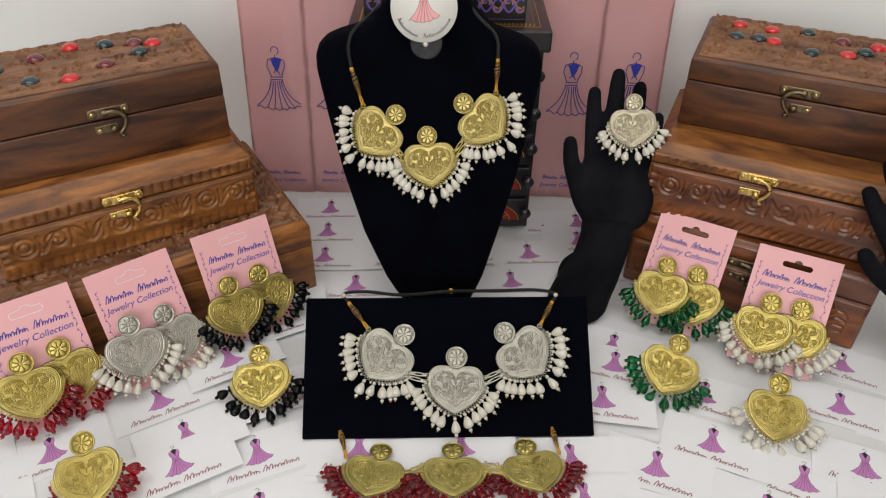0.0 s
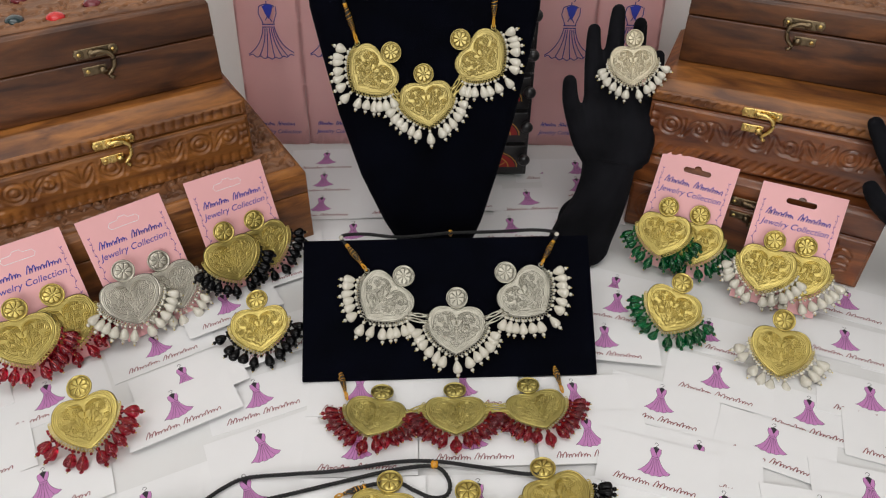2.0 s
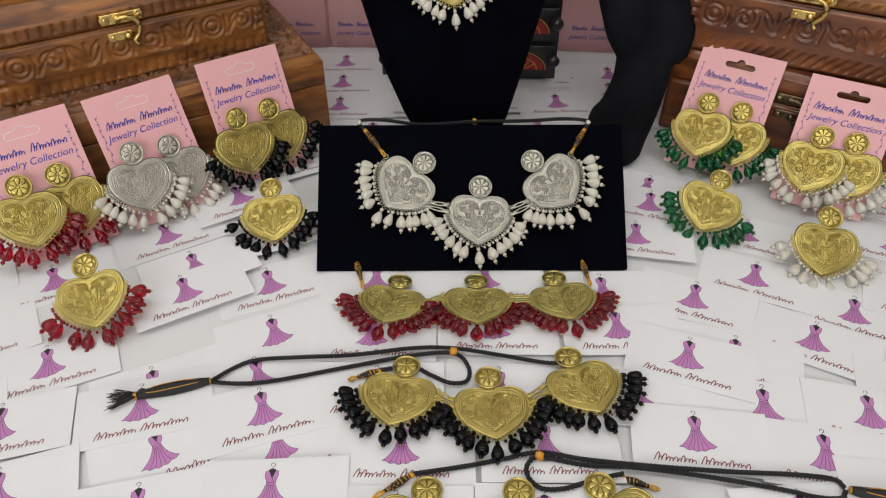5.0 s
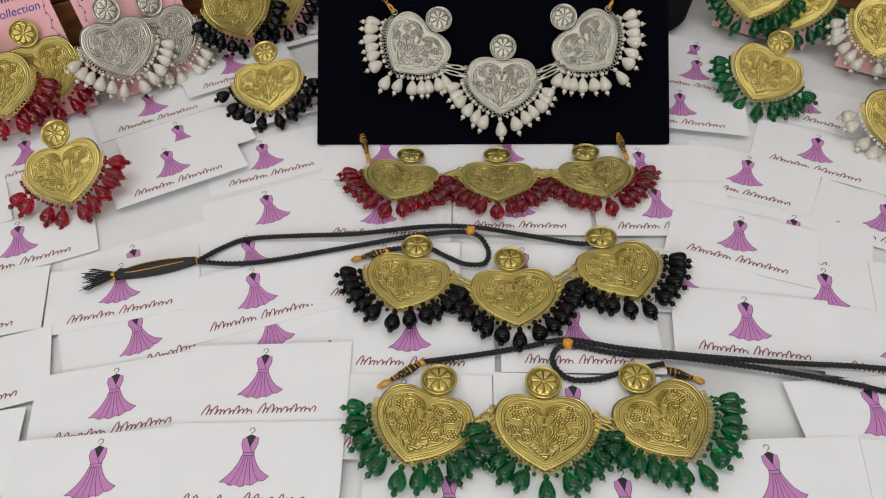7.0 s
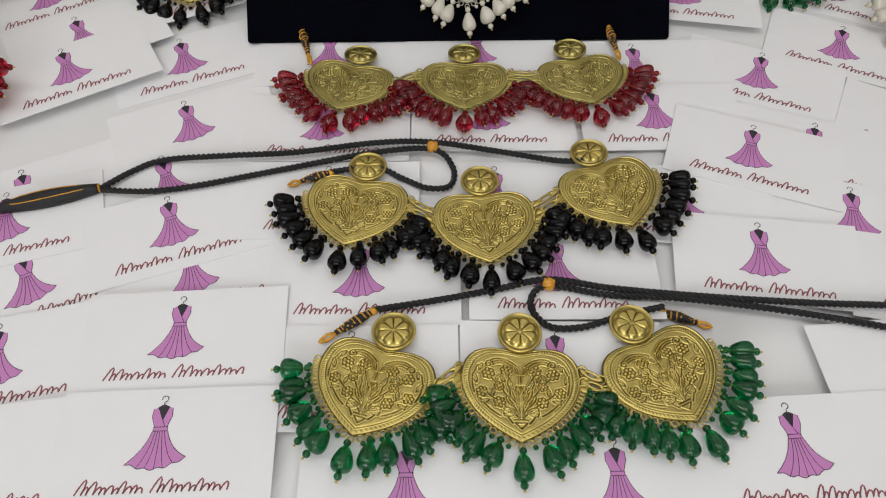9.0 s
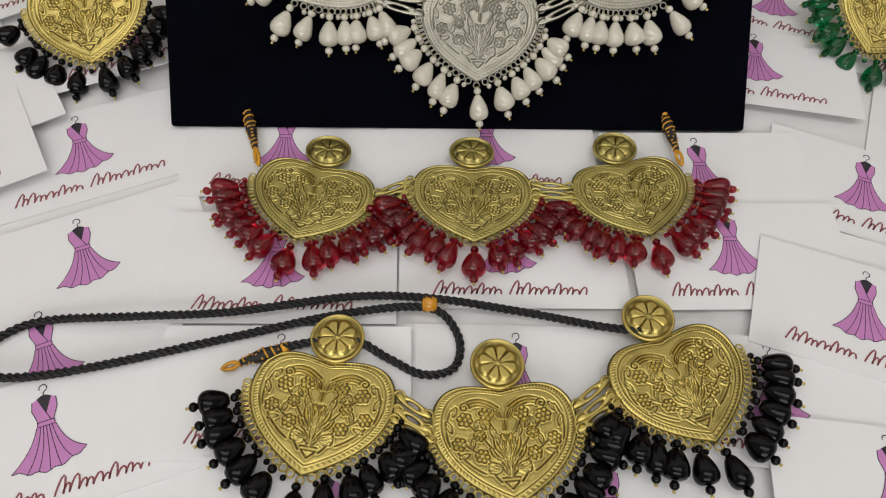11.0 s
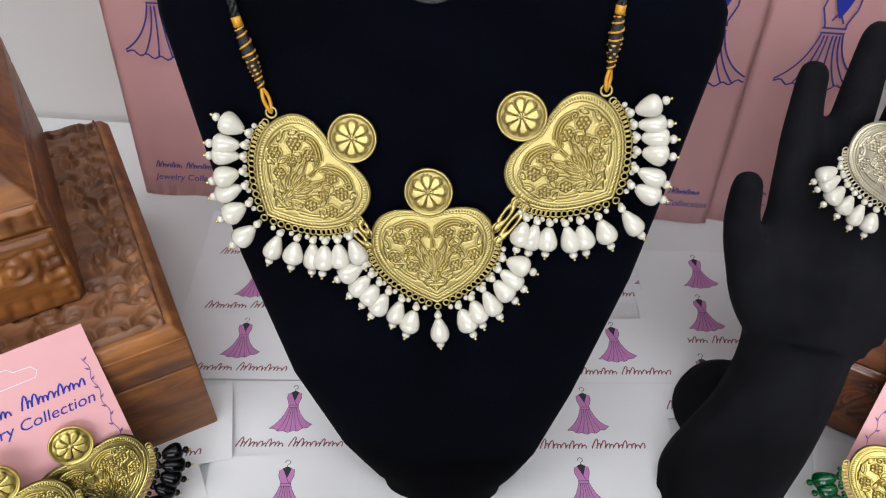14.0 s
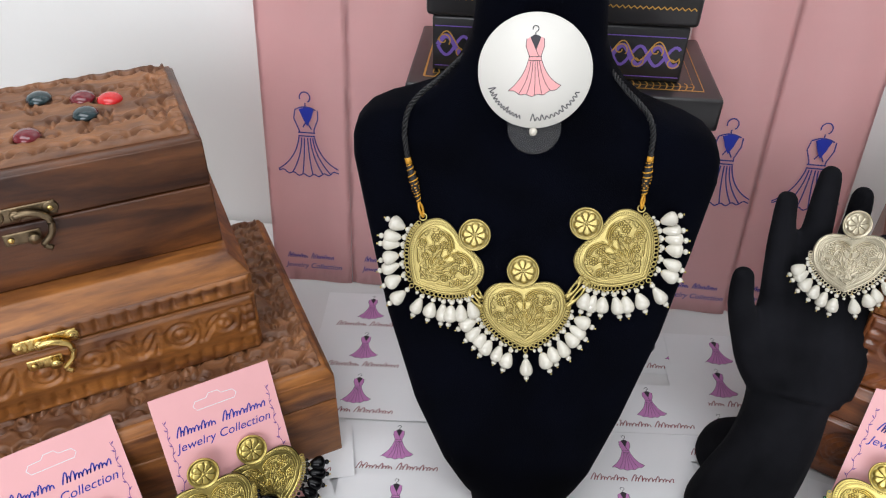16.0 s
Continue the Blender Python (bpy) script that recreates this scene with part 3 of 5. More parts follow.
bx, by = 0.0130, 0.587
board = thing("display_board", pose(bx, by, 0, 0, 0, 3.6), "black velvet necklace board leaning back on its prop", "display board")
slope = math.degrees(math.atan2(0.0830, 0.1005))
part("panel", box_bm(-0.1340, 0.1350, -0.003, 0.1275, -0.0055, 0.0, 0.0018, 3), VELVET, board, "", pose(0, -0.0015, 0.0058, slope))
prop = box_bm(-0.05, 0.05, -0.0025, 0.0025, 0.0, 0.058, 0.001)
part("prop", prop, VELVET, board, "", pose(0, 0.104, 0.0, 16))


# ---- pink bags against the wall ----
def dress_outline(h):
    """The line drawing of a dress on a hanger: lines and the blue bodice."""
    bm = bmesh.new()
    k, z, w = h / 0.1, 0.0, h * 0.0145
    L = lambda pts: stroke_flat(bm, [(x * k, y * k) for x, y in pts], w, z, 0)
    L(arc(0.0, -0.006, 0.006, 200, -60, 12))
    L([(0.0, -0.012), (0.0, -0.018)])
    L(bez((-0.012, -0.020), (-0.004, -0.016), (0, -0.017)) + bez((0, -0.017), (0.004, -0.016), (0.012, -0.020)))
    L([(-0.012, -0.020), (-0.014, -0.030), (-0.009, -0.042), (-0.008, -0.046)])
    L([(0.014, -0.020), (0.014, -0.030), (0.009, -0.042), (0.009, -0.046)])
    L([(-0.007, -0.020), (0.006, -0.042)])
    L([(0.009, -0.020), (-0.004, -0.040)])
    for y in (-0.046, -0.050):
        L([(-0.010, y), (0.010, y)])
    L(bez((-0.009, -0.051), (-0.014, -0.078), (-0.036, -0.091)))
    L(bez((0.009, -0.051), (0.014, -0.078), (0.036, -0.088)))
    hem = [(-0.036 + 0.072 * i / 30, -0.091 - 0.006 * math.sin(math.pi * i / 30) - 0.0016 * math.cos(i * 1.25)) for i in range(31)]
    L(hem)
    for i, x in ((7, -0.006), (12, -0.003), (17, 0.001), (22, 0.004), (26, 0.007)):
        L(bez((x, -0.052), (x * 1.2, -0.074), (hem[i][0], hem[i][1])))
    poly_flat(bm, [(x * k, y * k) for x, y in ((-0.0075, -0.0195), (-0.002, -0.0175), (0.004, -0.0175), (0.0095, -0.0195), (0.006, -0.030), (0.0015, -0.0385), (-0.003, -0.031))], z, 1)
    return mesh_of(bm, [NAVY, BLUE], False)


def word_bars(letters, adv, hgt, mat, slant=0.28):
    """A printed word as one plain wavy line of its length and height, taller where it begins."""
    bm = bmesh.new()
    n, pts = int(letters * 1.5), []
    tops = (0.98, 0.52, 0.84, 0.50, 0.44, 0.56, 0.38, 0.80, 0.46, 0.52, 0.36, 0.54)
    for i in range(n * 8 + 1):
        u = i / 8
        y = 0.04 * hgt + hgt * tops[min(int(u), n - 1) % 12] * (0.5 - 0.5 * math.cos(2 * math.pi * u))
        x = (u - 0.18 * math.sin(2 * math.pi * u) + 0.12 * math.sin(2.3 * u)) * letters * adv / n
        pts.append((x + slant * y, y))
    stroke_flat(bm, pts, hgt * 0.115, 0.0, 0)
    return mesh_of(bm, mat, False), letters * adv


W1, W2 = 7.5, 8.5


def lettering(text, size, mat, shear=0.25):
    """Words in the built-in font, as a thin mesh."""
    cu = bpy.data.curves.new("lettering", "FONT")
    cu.body, cu.size, cu.shear, cu.align_x, cu.extrude = text, size, shear, "CENTER", 0.00002
    tmp = new("tmp", cu)
    bpy.context.view_layer.update()
    me = bpy.data.meshes.new_from_object(tmp.evaluated_get(bpy.context.evaluated_depsgraph_get()))
    bpy.data.objects.remove(tmp)
    me.materials.clear()
    me.materials.append(mat)
    return me


bag_dress = dress_outline(0.079)
bag_dress.transform(Matrix.Diagonal((1, 1.04, 1, 1)))
bag_word1, bag_len1 = word_bars(W1, 0.0026, 0.0062, BLUE)
bag_word2, bag_len2 = word_bars(W2, 0.0026, 0.0062, BLUE)
bag_text = lettering("Jewelry Collection", 0.0075, BLUE)


def pink_bag(x0, x1, y0, hook_x, yaw, lean, height, label):
    """A flat folded paper bag leaning on the wall; hook_x: where the printed hanger is."""
    w = x1 - x0
    ob = thing("paper_bag", pose((x0 + x1) / 2, y0, 0.0015, 0, 0, yaw) @ pose(0, 0, 0, -lean), label, "paper bag", "pink paper bags against the wall")
    bm = bmesh.new()
    n, nz = 16, 20
    grid = [[bm.verts.new((-w / 2 + w * i / n, -0.0016 * math.sin(math.pi * i / n) - 0.0012 * math.sin(9 * i / n + 3 * k / nz), height * k / nz)) for i in range(n + 1)] for k in range(nz + 1)]
    for k in range(nz):
        for i in range(n):
            bm.faces.new((grid[k][i], grid[k][i + 1], grid[k + 1][i + 1], grid[k + 1][i]))
    bmesh.ops.solidify(bm, geom=bm.faces[:], thickness=0.004)
    bmesh.ops.recalc_face_normals(bm, faces=bm.faces[:])
    part("paper", bm, PINK_BAG, ob)
    up = pose(hook_x - (x0 + x1) / 2, -0.0046, 0, 90)
    part("dress_print", bag_dress, None, ob, "navy line drawing of a dress", up @ pose(0, 0.196, 0))
    part("name_bar", bag_word1, None, ob, "", up @ pose(-0.026, 0.027, 0))
    part("name_bar", bag_word2, None, ob, "", up @ pose(-0.026 + bag_len1 + 0.004, 0.027, 0))
    part("lettering", bag_text, None, ob, "", up @ pose(0.0, 0.0165, 0))
    return ob


pink_bag(-0.260, -0.1815, 0.990, -0.219, 1.0, 9.5, 0.40, "tall pink paper bag with navy dress print against the wall")
pink_bag(-0.1815, -0.103, 0.993, -0.142, 1.0, 9.5, 0.40, "tall pink paper bag with navy dress print behind the cabinet")
pink_bag(0.104, 0.185, 0.998, 0.152, -1.0, 9.5, 0.40, "tall pink paper bag with a navy dress print, beside the cabinet")
pink_bag(0.185, 0.267, 1.002, 0.230, -1.0, 9.5, 0.40, "tall pink paper bag with navy dress print behind the hand")


# ---- lacquer cabinet behind the bust ----
cab = thing("drawer_cabinet", pose(0.0, 0.914, 0, 0, 0, 1.5), "black lacquered drawer cabinet with red and gilt painted drawers", "cabinet")
part("body", box_bm(-0.104, 0.104, 0.010, 0.105, 0.0, 0.236, 0.002), LACQUER, cab)
part("top_board", box_bm(-0.110, 0.110, 0.0, 0.110, 0.238, 0.262, 0.0025), LACQUER, cab)
rim = bmesh.new()
for inset, wd in ((0.012, 0.0016), (0.018, 0.0008)):
    a, b, c, d = -0.110 + inset, 0.110 - inset, inset, 0.110 - inset
    stroke_flat(rim, [(a, c), (b, c), (b, d), (a, d), (a, c)], wd, 0, 0)
for i in range(40):
    x = -0.09 + 0.18 * i / 39
    stroke_flat(rim, bez((x, 0.013), (x + 0.004, 0.020), (x + 0.001, 0.024), 5), 0.0009, 0.0, 0)
part("painted_rim", mesh_of(rim, GILT, False), None, cab, "gilt painted border", pose(0, 0, 0.2624))
for k in range(5):
    z0 = 0.006 + k * 0.0455
    for s in (-1, 1):
        dr = part("drawer", box_bm(s * 0.053 - 0.047, s * 0.053 + 0.047, 0.003, 0.012, z0, z0 + 0.040, 0.0015), LACQUER, cab)
        bm = bmesh.new()
        poly_flat(bm, [(0.036 * math.cos(a), 0.006 + 0.022 * math.sin(a)) for a in [math.pi * i / 16 for i in range(17)]], 0, 0)
        for rr in (1.0, 0.72):
            stroke_flat(bm, [(0.038 * rr * math.cos(a), 0.006 + 0.024 * rr * math.sin(a)) for a in [math.pi * i / 16 for i in range(17)]], 0.0012, 0.0003, 1)
        for i in range(-3, 4):
            stroke_flat(bm, bez((i * 0.004, 0.007), (i * 0.008, 0.012), (i * 0.0075 + 0.002, 0.021 - abs(i) * 0.002), 6), 0.0009, 0.0003, 1)
        part("painted_panel", mesh_of(bm, [RED_PAINT, GILT], False), None, dr, "red panel with gilt arcs", pose(s * 0.053, 0.0026, z0 + 0.004, 90))
        knob = lathe([(0.003, 0), (0.0035, 0.004), (0.007, 0.008), (0.0075, 0.011), (0.005, 0.014)], 14)
        knob.transform(pose(0, 0, 0, 180))
        part("knob", knob, LACQUER, dr, "", pose(s * 0.098, 0.003, z0 + 0.026))
chest = thing("painted_box", pose(-0.006, 0.937, 0.2626, 0, 0, 1.5), "black lacquered box painted with violet and gilt vines, on the cabinet", "box")
part("body", box_bm(-0.088, 0.088, 0, 0.075, 0, 0.040, 0.002), LACQUER, chest)
part("lid", box_bm(-0.092, 0.092, -0.004, 0.079, 0.041, 0.066, 0.004, 3), LACQUER, chest)
vine = bmesh.new()
wave = [(-0.084 + 0.168 * i / 120, 0.019 + 0.007 * math.sin(i * 0.36)) for i in range(121)]
stroke_flat(vine, wave, 0.0034, 0, 0)
stroke_flat(vine, [(x, y + 0.0035) for x, y in wave], 0.0009, 0.0002, 1)
stroke_flat(vine, [(x, 0.038 - y) for x, y in wave], 0.0022, 0.0001, 0)
for i in range(14):
    x = -0.080 + i * 0.0123
    s = 1 if i % 2 else -1
    stroke_flat(vine, arc(x, 0.019 - s * 0.004, 0.0012, 0, 400 * s, 16, 0.004), 0.0009, 0.0002, 1)
for y in (0.004, 0.033):
    stroke_flat(vine, [(-0.086, y), (0.086, y)], 0.0007, 0.0001, 0)
part("painted_vine", mesh_of(vine, [VIOLET, GILT], False), None, chest, "violet and gilt vine", pose(0, -0.0005, 0, 90))
edge = bmesh.new()
stroke_flat(edge, [(-0.088 + 0.176 * i / 90, 0.054 + (0.0009 if i % 2 else -0.0009)) for i in range(91)], 0.0009, 0, 0)
part("painted_edge", mesh_of(edge, GILT, False), None, chest, "gilt zigzag", pose(0, -0.0046, 0, 90))


# ---- printed cards on the table ----
def dress_print(h, skirt, shift=0.0):
    """A filled dress on a hanger, hook at the origin; slots: skirt colour, ink."""
    bm = bmesh.new()
    k = h / 0.0337
    P = lambda pts: [(x * k, y * k) for x, y in pts]
    za, zb, zc = 0.0, 0.00006, 0.00012
    stroke_flat(bm, P(arc(0.0, -0.0018, 0.0014, 200, -80, 10)), 0.0004 * k, zb, 1)
    stroke_flat(bm, P([(0, -0.0032), (0, -0.005)]), 0.0004 * k, zb, 1)
    poly_flat(bm, P([(-0.0040, -0.0065), (-0.0012, -0.0050), (0.0012, -0.0050), (0.0040, -0.0062), (0.0042, -0.010), (0.0027, -0.0148), (-0.0027, -0.0148), (-0.0045, -0.010)]), za, 0)
    poly_flat(bm, P([(-0.0024, -0.0056), (-0.0008, -0.0046), (0.0008, -0.0046), (0.0026, -0.0056), (0.0004, -0.0118)]), zb, 1)
    stroke_flat(bm, P([(-0.0042, -0.0064), (-0.0045, -0.010), (-0.0027, -0.0148), (-0.0031, -0.0162)]), 0.0003 * k, zb, 1)
    stroke_flat(bm, P([(0.0041, -0.0062), (0.0043, -0.010), (0.0027, -0.0148), (0.0031, -0.0162)]), 0.0003 * k, zb, 1)
    stroke_flat(bm, P([(-0.0024, -0.0056), (0.0018, -0.0148)]), 0.0003 * k, zc, 1)
    poly_flat(bm, P([(-0.0031, -0.0148), (0.0031, -0.0148), (0.0033, -0.0166), (-0.0033, -0.0166)]), za, 0)
    for y in (-0.0148, -0.0166):
        stroke_flat(bm, P([(-0.0032, y), (0.0032, y)]), 0.0003 * k, zb, 1)
    n, m = 20, 8
    left = bez((-0.0033, -0.0166), (-0.0052, -0.0250), (-0.0128, -0.0306), m)
    right = bez((0.0033, -0.0166), (0.0060, -0.0255), (0.0128, -0.0288), m)
    grid = []
    for j in range(m + 1):
        t = j / m
        row = []
        for i in range(n + 1):
            u = i / n
            x = left[j][0] * (1 - u) + right[j][0] * u
            y = left[j][1] * (1 - u) + right[j][1] * u - t * (0.0036 * math.sin(math.pi * u) + 0.0005 * math.cos(u * 28) * t)
            row.append(bm.verts.new((x * k, y * k, za)))
        grid.append(row)
    for j in range(m):
        for i in range(n):
            bm.faces.new((grid[j + 1][i], grid[j + 1][i + 1], grid[j][i + 1], grid[j][i])).material_index = 0
    for i in (0, 4, 7, 10, 13, 16, 20):
        stroke_flat(bm, [tuple(grid[j][i].co[:2]) for j in range(m + 1)], 0.00028 * k, zb, 1)
    stroke_flat(bm, [tuple(v.co[:2]) for v in grid[m]], 0.0003 * k, zb, 1)
    bmesh.ops.recalc_face_normals(bm, faces=bm.faces[:])
    for f in bm.faces:
        if f.normal.z < 0:
            f.normal_flip()
    return mesh_of(bm, [skirt, INK], False)


card_paper = mesh_of(box_bm(-0.0450, 0.0505, -0.0495, 0.0030, 0, 0.00045), PAPER, False)
card_dress = dress_print(0.0337, ORCHID)
card_word1, card_l1 = word_bars(W1, 0.0037, 0.0066, MAROON, 0.35)
card_word2, card_l2 = word_bars(W2, 0.0037, 0.0066, MAROON, 0.35)
laid = []


def corners(x, y, ang):
    c, s = math.cos(radians(ang)), math.sin(radians(ang))
    return [(x + u * c - v * s, y + u * s + v * c) for u, v in ((-0.0450, -0.0495), (0.0505, -0.0495), (0.0505, 0.0030), (-0.0450, 0.0030))]


def overlap(a, b):
    for P in (a, b):
        for i in range(4):
            ex, ey = P[(i + 1) % 4][0] - P[i][0], P[(i + 1) % 4][1] - P[i][1]
            pa = [-ey * p[0] + ex * p[1] for p in a]
            pb = [-ey * p[0] + ex * p[1] for p in b]
            if max(pa) <= min(pb) or max(pb) <= min(pa):
                return False
    return True


def printed_card(x, y, ang):
    """Each card lies on those that it covers."""
    c = corners(x, y, ang)
    z = max([0.0] + [zz + 0.00056 for cc, zz in laid if overlap(c, cc)])
    laid.append((c, z))
    ob = thing("business_card", pose(x, y, z + 0.0002, random.uniform(-0.02, 0.02), random.uniform(-0.02, 0.02), ang), "white printed card with an orchid dress, lying on the table", "business card", "printed cards covering the table")
    part("paper", card_paper, None, ob)
    part("dress_print", card_dress, None, ob, "orchid dress with black collar", pose(0, 0, 0.00056))
    part("name_bar", card_word1, None, ob, "", pose(-0.031, -0.0435, 0.00056))
    part("name_bar", card_word2, None, ob, "", pose(-0.031 + card_l1 + 0.0035, -0.0435, 0.00056))


# lower cards of each row come first
BACK_CARDS = [(-0.156, 0.975, 5), (-0.152, 0.923, 5), (-0.147, 0.871, 4), (0.133, 0.960, 4), (0.169, 0.961, 4), (0.166, 0.921, 4), (0.159, 0.868, 4), (0.101, 0.889, 5), (-0.062, 0.930, 5), (-0.055, 0.878, 5), (0.022, 0.890, 5),
              (0.078, 0.834, 5), (-0.103, 0.821, 5), (-0.010, 0.828, 5), (-0.096, 0.768, 6), (0.074, 0.784, 6), (0.190, 0.735, -20), (-0.196, 0.745, 30), (-0.190, 0.800, 15), (0.262, 0.800, -15), (-0.010, 0.770, 5), (-0.090, 0.715, 6), (0.080, 0.730, 4), (0.0, 0.715, 4)]
RIGHT_CARDS = [(0.426, 0.719, -23), (0.455, 0.640, -20), (0.401, 0.662, -20), (0.271, 0.671, -20), (0.185, 0.704, -14), (0.163, 0.656, -6), (0.335, 0.574, -20), (0.395, 0.590, -20), (0.264, 0.612, -20), (0.206, 0.583, -18), (0.293, 0.541, -24),
               (0.224, 0.522, -16), (0.352, 0.494, -14), (0.400, 0.545, -18), (0.231, 0.474, -8), (0.305, 0.472, -9), (0.390, 0.430, -8), (0.262, 0.436, -7), (0.307, 0.408, -5), (0.380, 0.370, -4), (0.137, 0.481, -2)]
LEFT_CARDS = [(-0.400, 0.640, 34), (-0.355, 0.572, 33), (-0.279, 0.636, 33), (-0.440, 0.560, 34), (-0.225, 0.690, 33), (-0.165, 0.650, 27), (-0.390, 0.500, 32), (-0.167, 0.580, 25), (-0.237, 0.591, 33), (-0.235, 0.560, 32), (-0.316, 0.482, 27), (-0.228, 0.467, 27),
              (-0.150, 0.524, 26), (-0.152, 0.480, 26), (-0.375, 0.425, 26), (-0.322, 0.426, 18), (-0.206, 0.411, 29), (-0.228, 0.449, 18.5), (-0.123, 0.422, 22), (-0.140, 0.450, 22), (-0.298, 0.375, 22), (-0.380, 0.340, 15), (-0.290, 0.325, 14)]
FRONT_CARDS = [(-0.069, 0.590, 3), (0.024, 0.597, 3), (0.123, 0.587, 4), (-0.064, 0.529, 3), (0.032, 0.541, 3), (0.130, 0.546, 4), (0.037, 0.482, 2), (-0.055, 0.475, 3), (-0.031, 0.425, 3), (0.068, 0.433, 3), (0.066, 0.379, 2), (-0.030, 0.372, 3), (0.230, 0.388, 8),
               (0.167, 0.345, 6), (0.262, 0.345, -5), (0.089, 0.325, 4), (0.000, 0.320, 3), (-0.200, 0.369, 16), (-0.114, 0.387, 6), (-0.190, 0.323, 10), (-0.109, 0.335, 5), (-0.030, 0.270, 3), (0.070, 0.270, 3), (0.180, 0.290, 4), (-0.130, 0.275, 6), (-0.230, 0.265, 8), (0.270, 0.290, 0)]
for x, y, a in BACK_CARDS + RIGHT_CARDS + LEFT_CARDS + FRONT_CARDS + [(0.175, 0.446, -3.5), (0.187, 0.517, -16)]:
    printed_card(x, y, a)


def lay(x, y):
    """Height of the cards at a place."""
    z = 0.0
    for c, zz in laid:
        if all((c[(i + 1) % 4][0] - c[i][0]) * (y - c[i][1]) - (c[(i + 1) % 4][1] - c[i][1]) * (x - c[i][0]) >= 0 for i in range(4)):
            z = max(z, zz + 0.0006)
    return z


# ---- jewellery ----
MM = 0.001


def heart_xy(t):
    """Outline of the heart, metres; t=0 at the notch, pi at the tip."""
    t = t % (2 * math.pi)
    side = 1 if t <= math.pi else -1
    if side < 0:
        t = 2 * math.pi - t
    if t < math.pi / 2:
        x = 27.2 * math.sin(t)
        y = 3.0 + 13.6 * math.cos(t) ** 0.75 + 3.9 * max(0.0, math.sin(2 * t)) ** 1.2
    else:
        u = (t - math.pi / 2) / (math.pi / 2)
        x = 27.2 * (1 - 0.62 * u ** 1.7 - 0.38 * u ** 3.2)
        y = 3.0 - 29.8 * u
    x *= side
    return x * MM, y * MM


def heart_normal(t):
    x0, y0 = heart_xy(t - 0.02)
    x1, y1 = heart_xy(t + 0.02)
    v = Vector((-(y1 - y0), x1 - x0, 0)).normalized()
    p = Vector((*heart_xy(t), 0))
    return v if v.dot(p) > 0 else -v


def flower_lines():
    """Chased foliage of the plate, in millimetres: a vase with five stems, daisies and leaves under two sprays."""
    lines = [[(-2.2, -16.2), (2.2, -16.2), (0, -18.6), (-2.2, -16.2)], [(-2.8, -15.0), (2.8, -15.0)]]

    def both(pts):
        lines.extend(([(x, y) for x, y in pts], [(-x, y) for x, y in pts]))

    def leaf(x, y, deg, n, fat=0.30):
        a = radians(deg)
        tip = (x + n * math.cos(a), y + n * math.sin(a))
        for q in (fat, -fat):
            both(bez((x, y), (x + n * 0.6 * math.cos(a + q * 2), y + n * 0.6 * math.sin(a + q * 2)), tip, 8))
        both([(x, y), (x + n * 0.7 * math.cos(a), y + n * 0.7 * math.sin(a))])

    def daisy(x, y, r, petals=6):
        both(arc(x, y, r * 0.28, 0, 360, 10))
        for k in range(petals):
            b = 360 * k / petals + 15
            both([(x + r * 0.68 * math.cos(radians(b)) + r * 0.36 * math.cos(radians(c)), y + r * 0.68 * math.sin(radians(b)) + r * 0.36 * math.sin(radians(c))) for c in range(0, 361, 45)])

    for x1, y1, bx1, by1 in ((0.0, 4.0, 0.0, -4.0), (5.2, 4.2, 1.0, -5.0), (11.5, 3.0, 4.0, -5.0), (14.0, -3.0, 5.0, -10.0), (7.0, -8.5, 3.0, -12.0)):
        both(bez((0.3, -14.5), (bx1, by1), (x1, y1), 16))
    for x, y, r in ((5.6, 6.2, 2.3), (12.6, 4.8, 2.4), (15.0, -3.2, 2.2), (8.2, -7.6, 2.2), (8.4, -0.8, 1.9)):
        daisy(x, y, r)
    for x, y, d, n in ((0.4, -8, 82, 7.5), (0.8, -9, 66, 8), (1.4, -10, 48, 6.5), (2.0, -12, 20, 5.0), (2.6, -12.6, -8, 4.0), (3.4, -2.5, 75, 5), (6.2, 1.0, 60, 3.6), (9.8, 1.6, 120, 3.6), (11.0, -5.0, 100, 3.8),
                       (12.0, -6.6, -20, 3.6), (5.0, -9.8, -60, 3.2), (17.0, 0.6, 70, 4.6), (16.2, 6.0, 110, 3.6), (1.0, 4.6, 60, 4.2), (2.0, -5.0, 75, 5.0)):
        leaf(x, y, d, n)
    for k in range(3):
        both(bez((1.6 + 0.6 * k, 8.4 - 1.1 * k), (7.0, 13.4 - 1.3 * k), (12.0 - 0.6 * k, 10.6 - 0.9 * k), 14))
    both(arc(12.4, 9.0, 0.3, 60, 560, 26, 1.5))
    both(bez((16.6, 8.4), (20.0, 3.0), (17.8, -4.0), 14))
    both(bez((15.6, -6.0), (12.4, -10.6), (7.6, -13.4), 12))
    both(bez((5.6, -13.0), (4.2, -15.0), (3.0, -16.6), 8))
    return lines


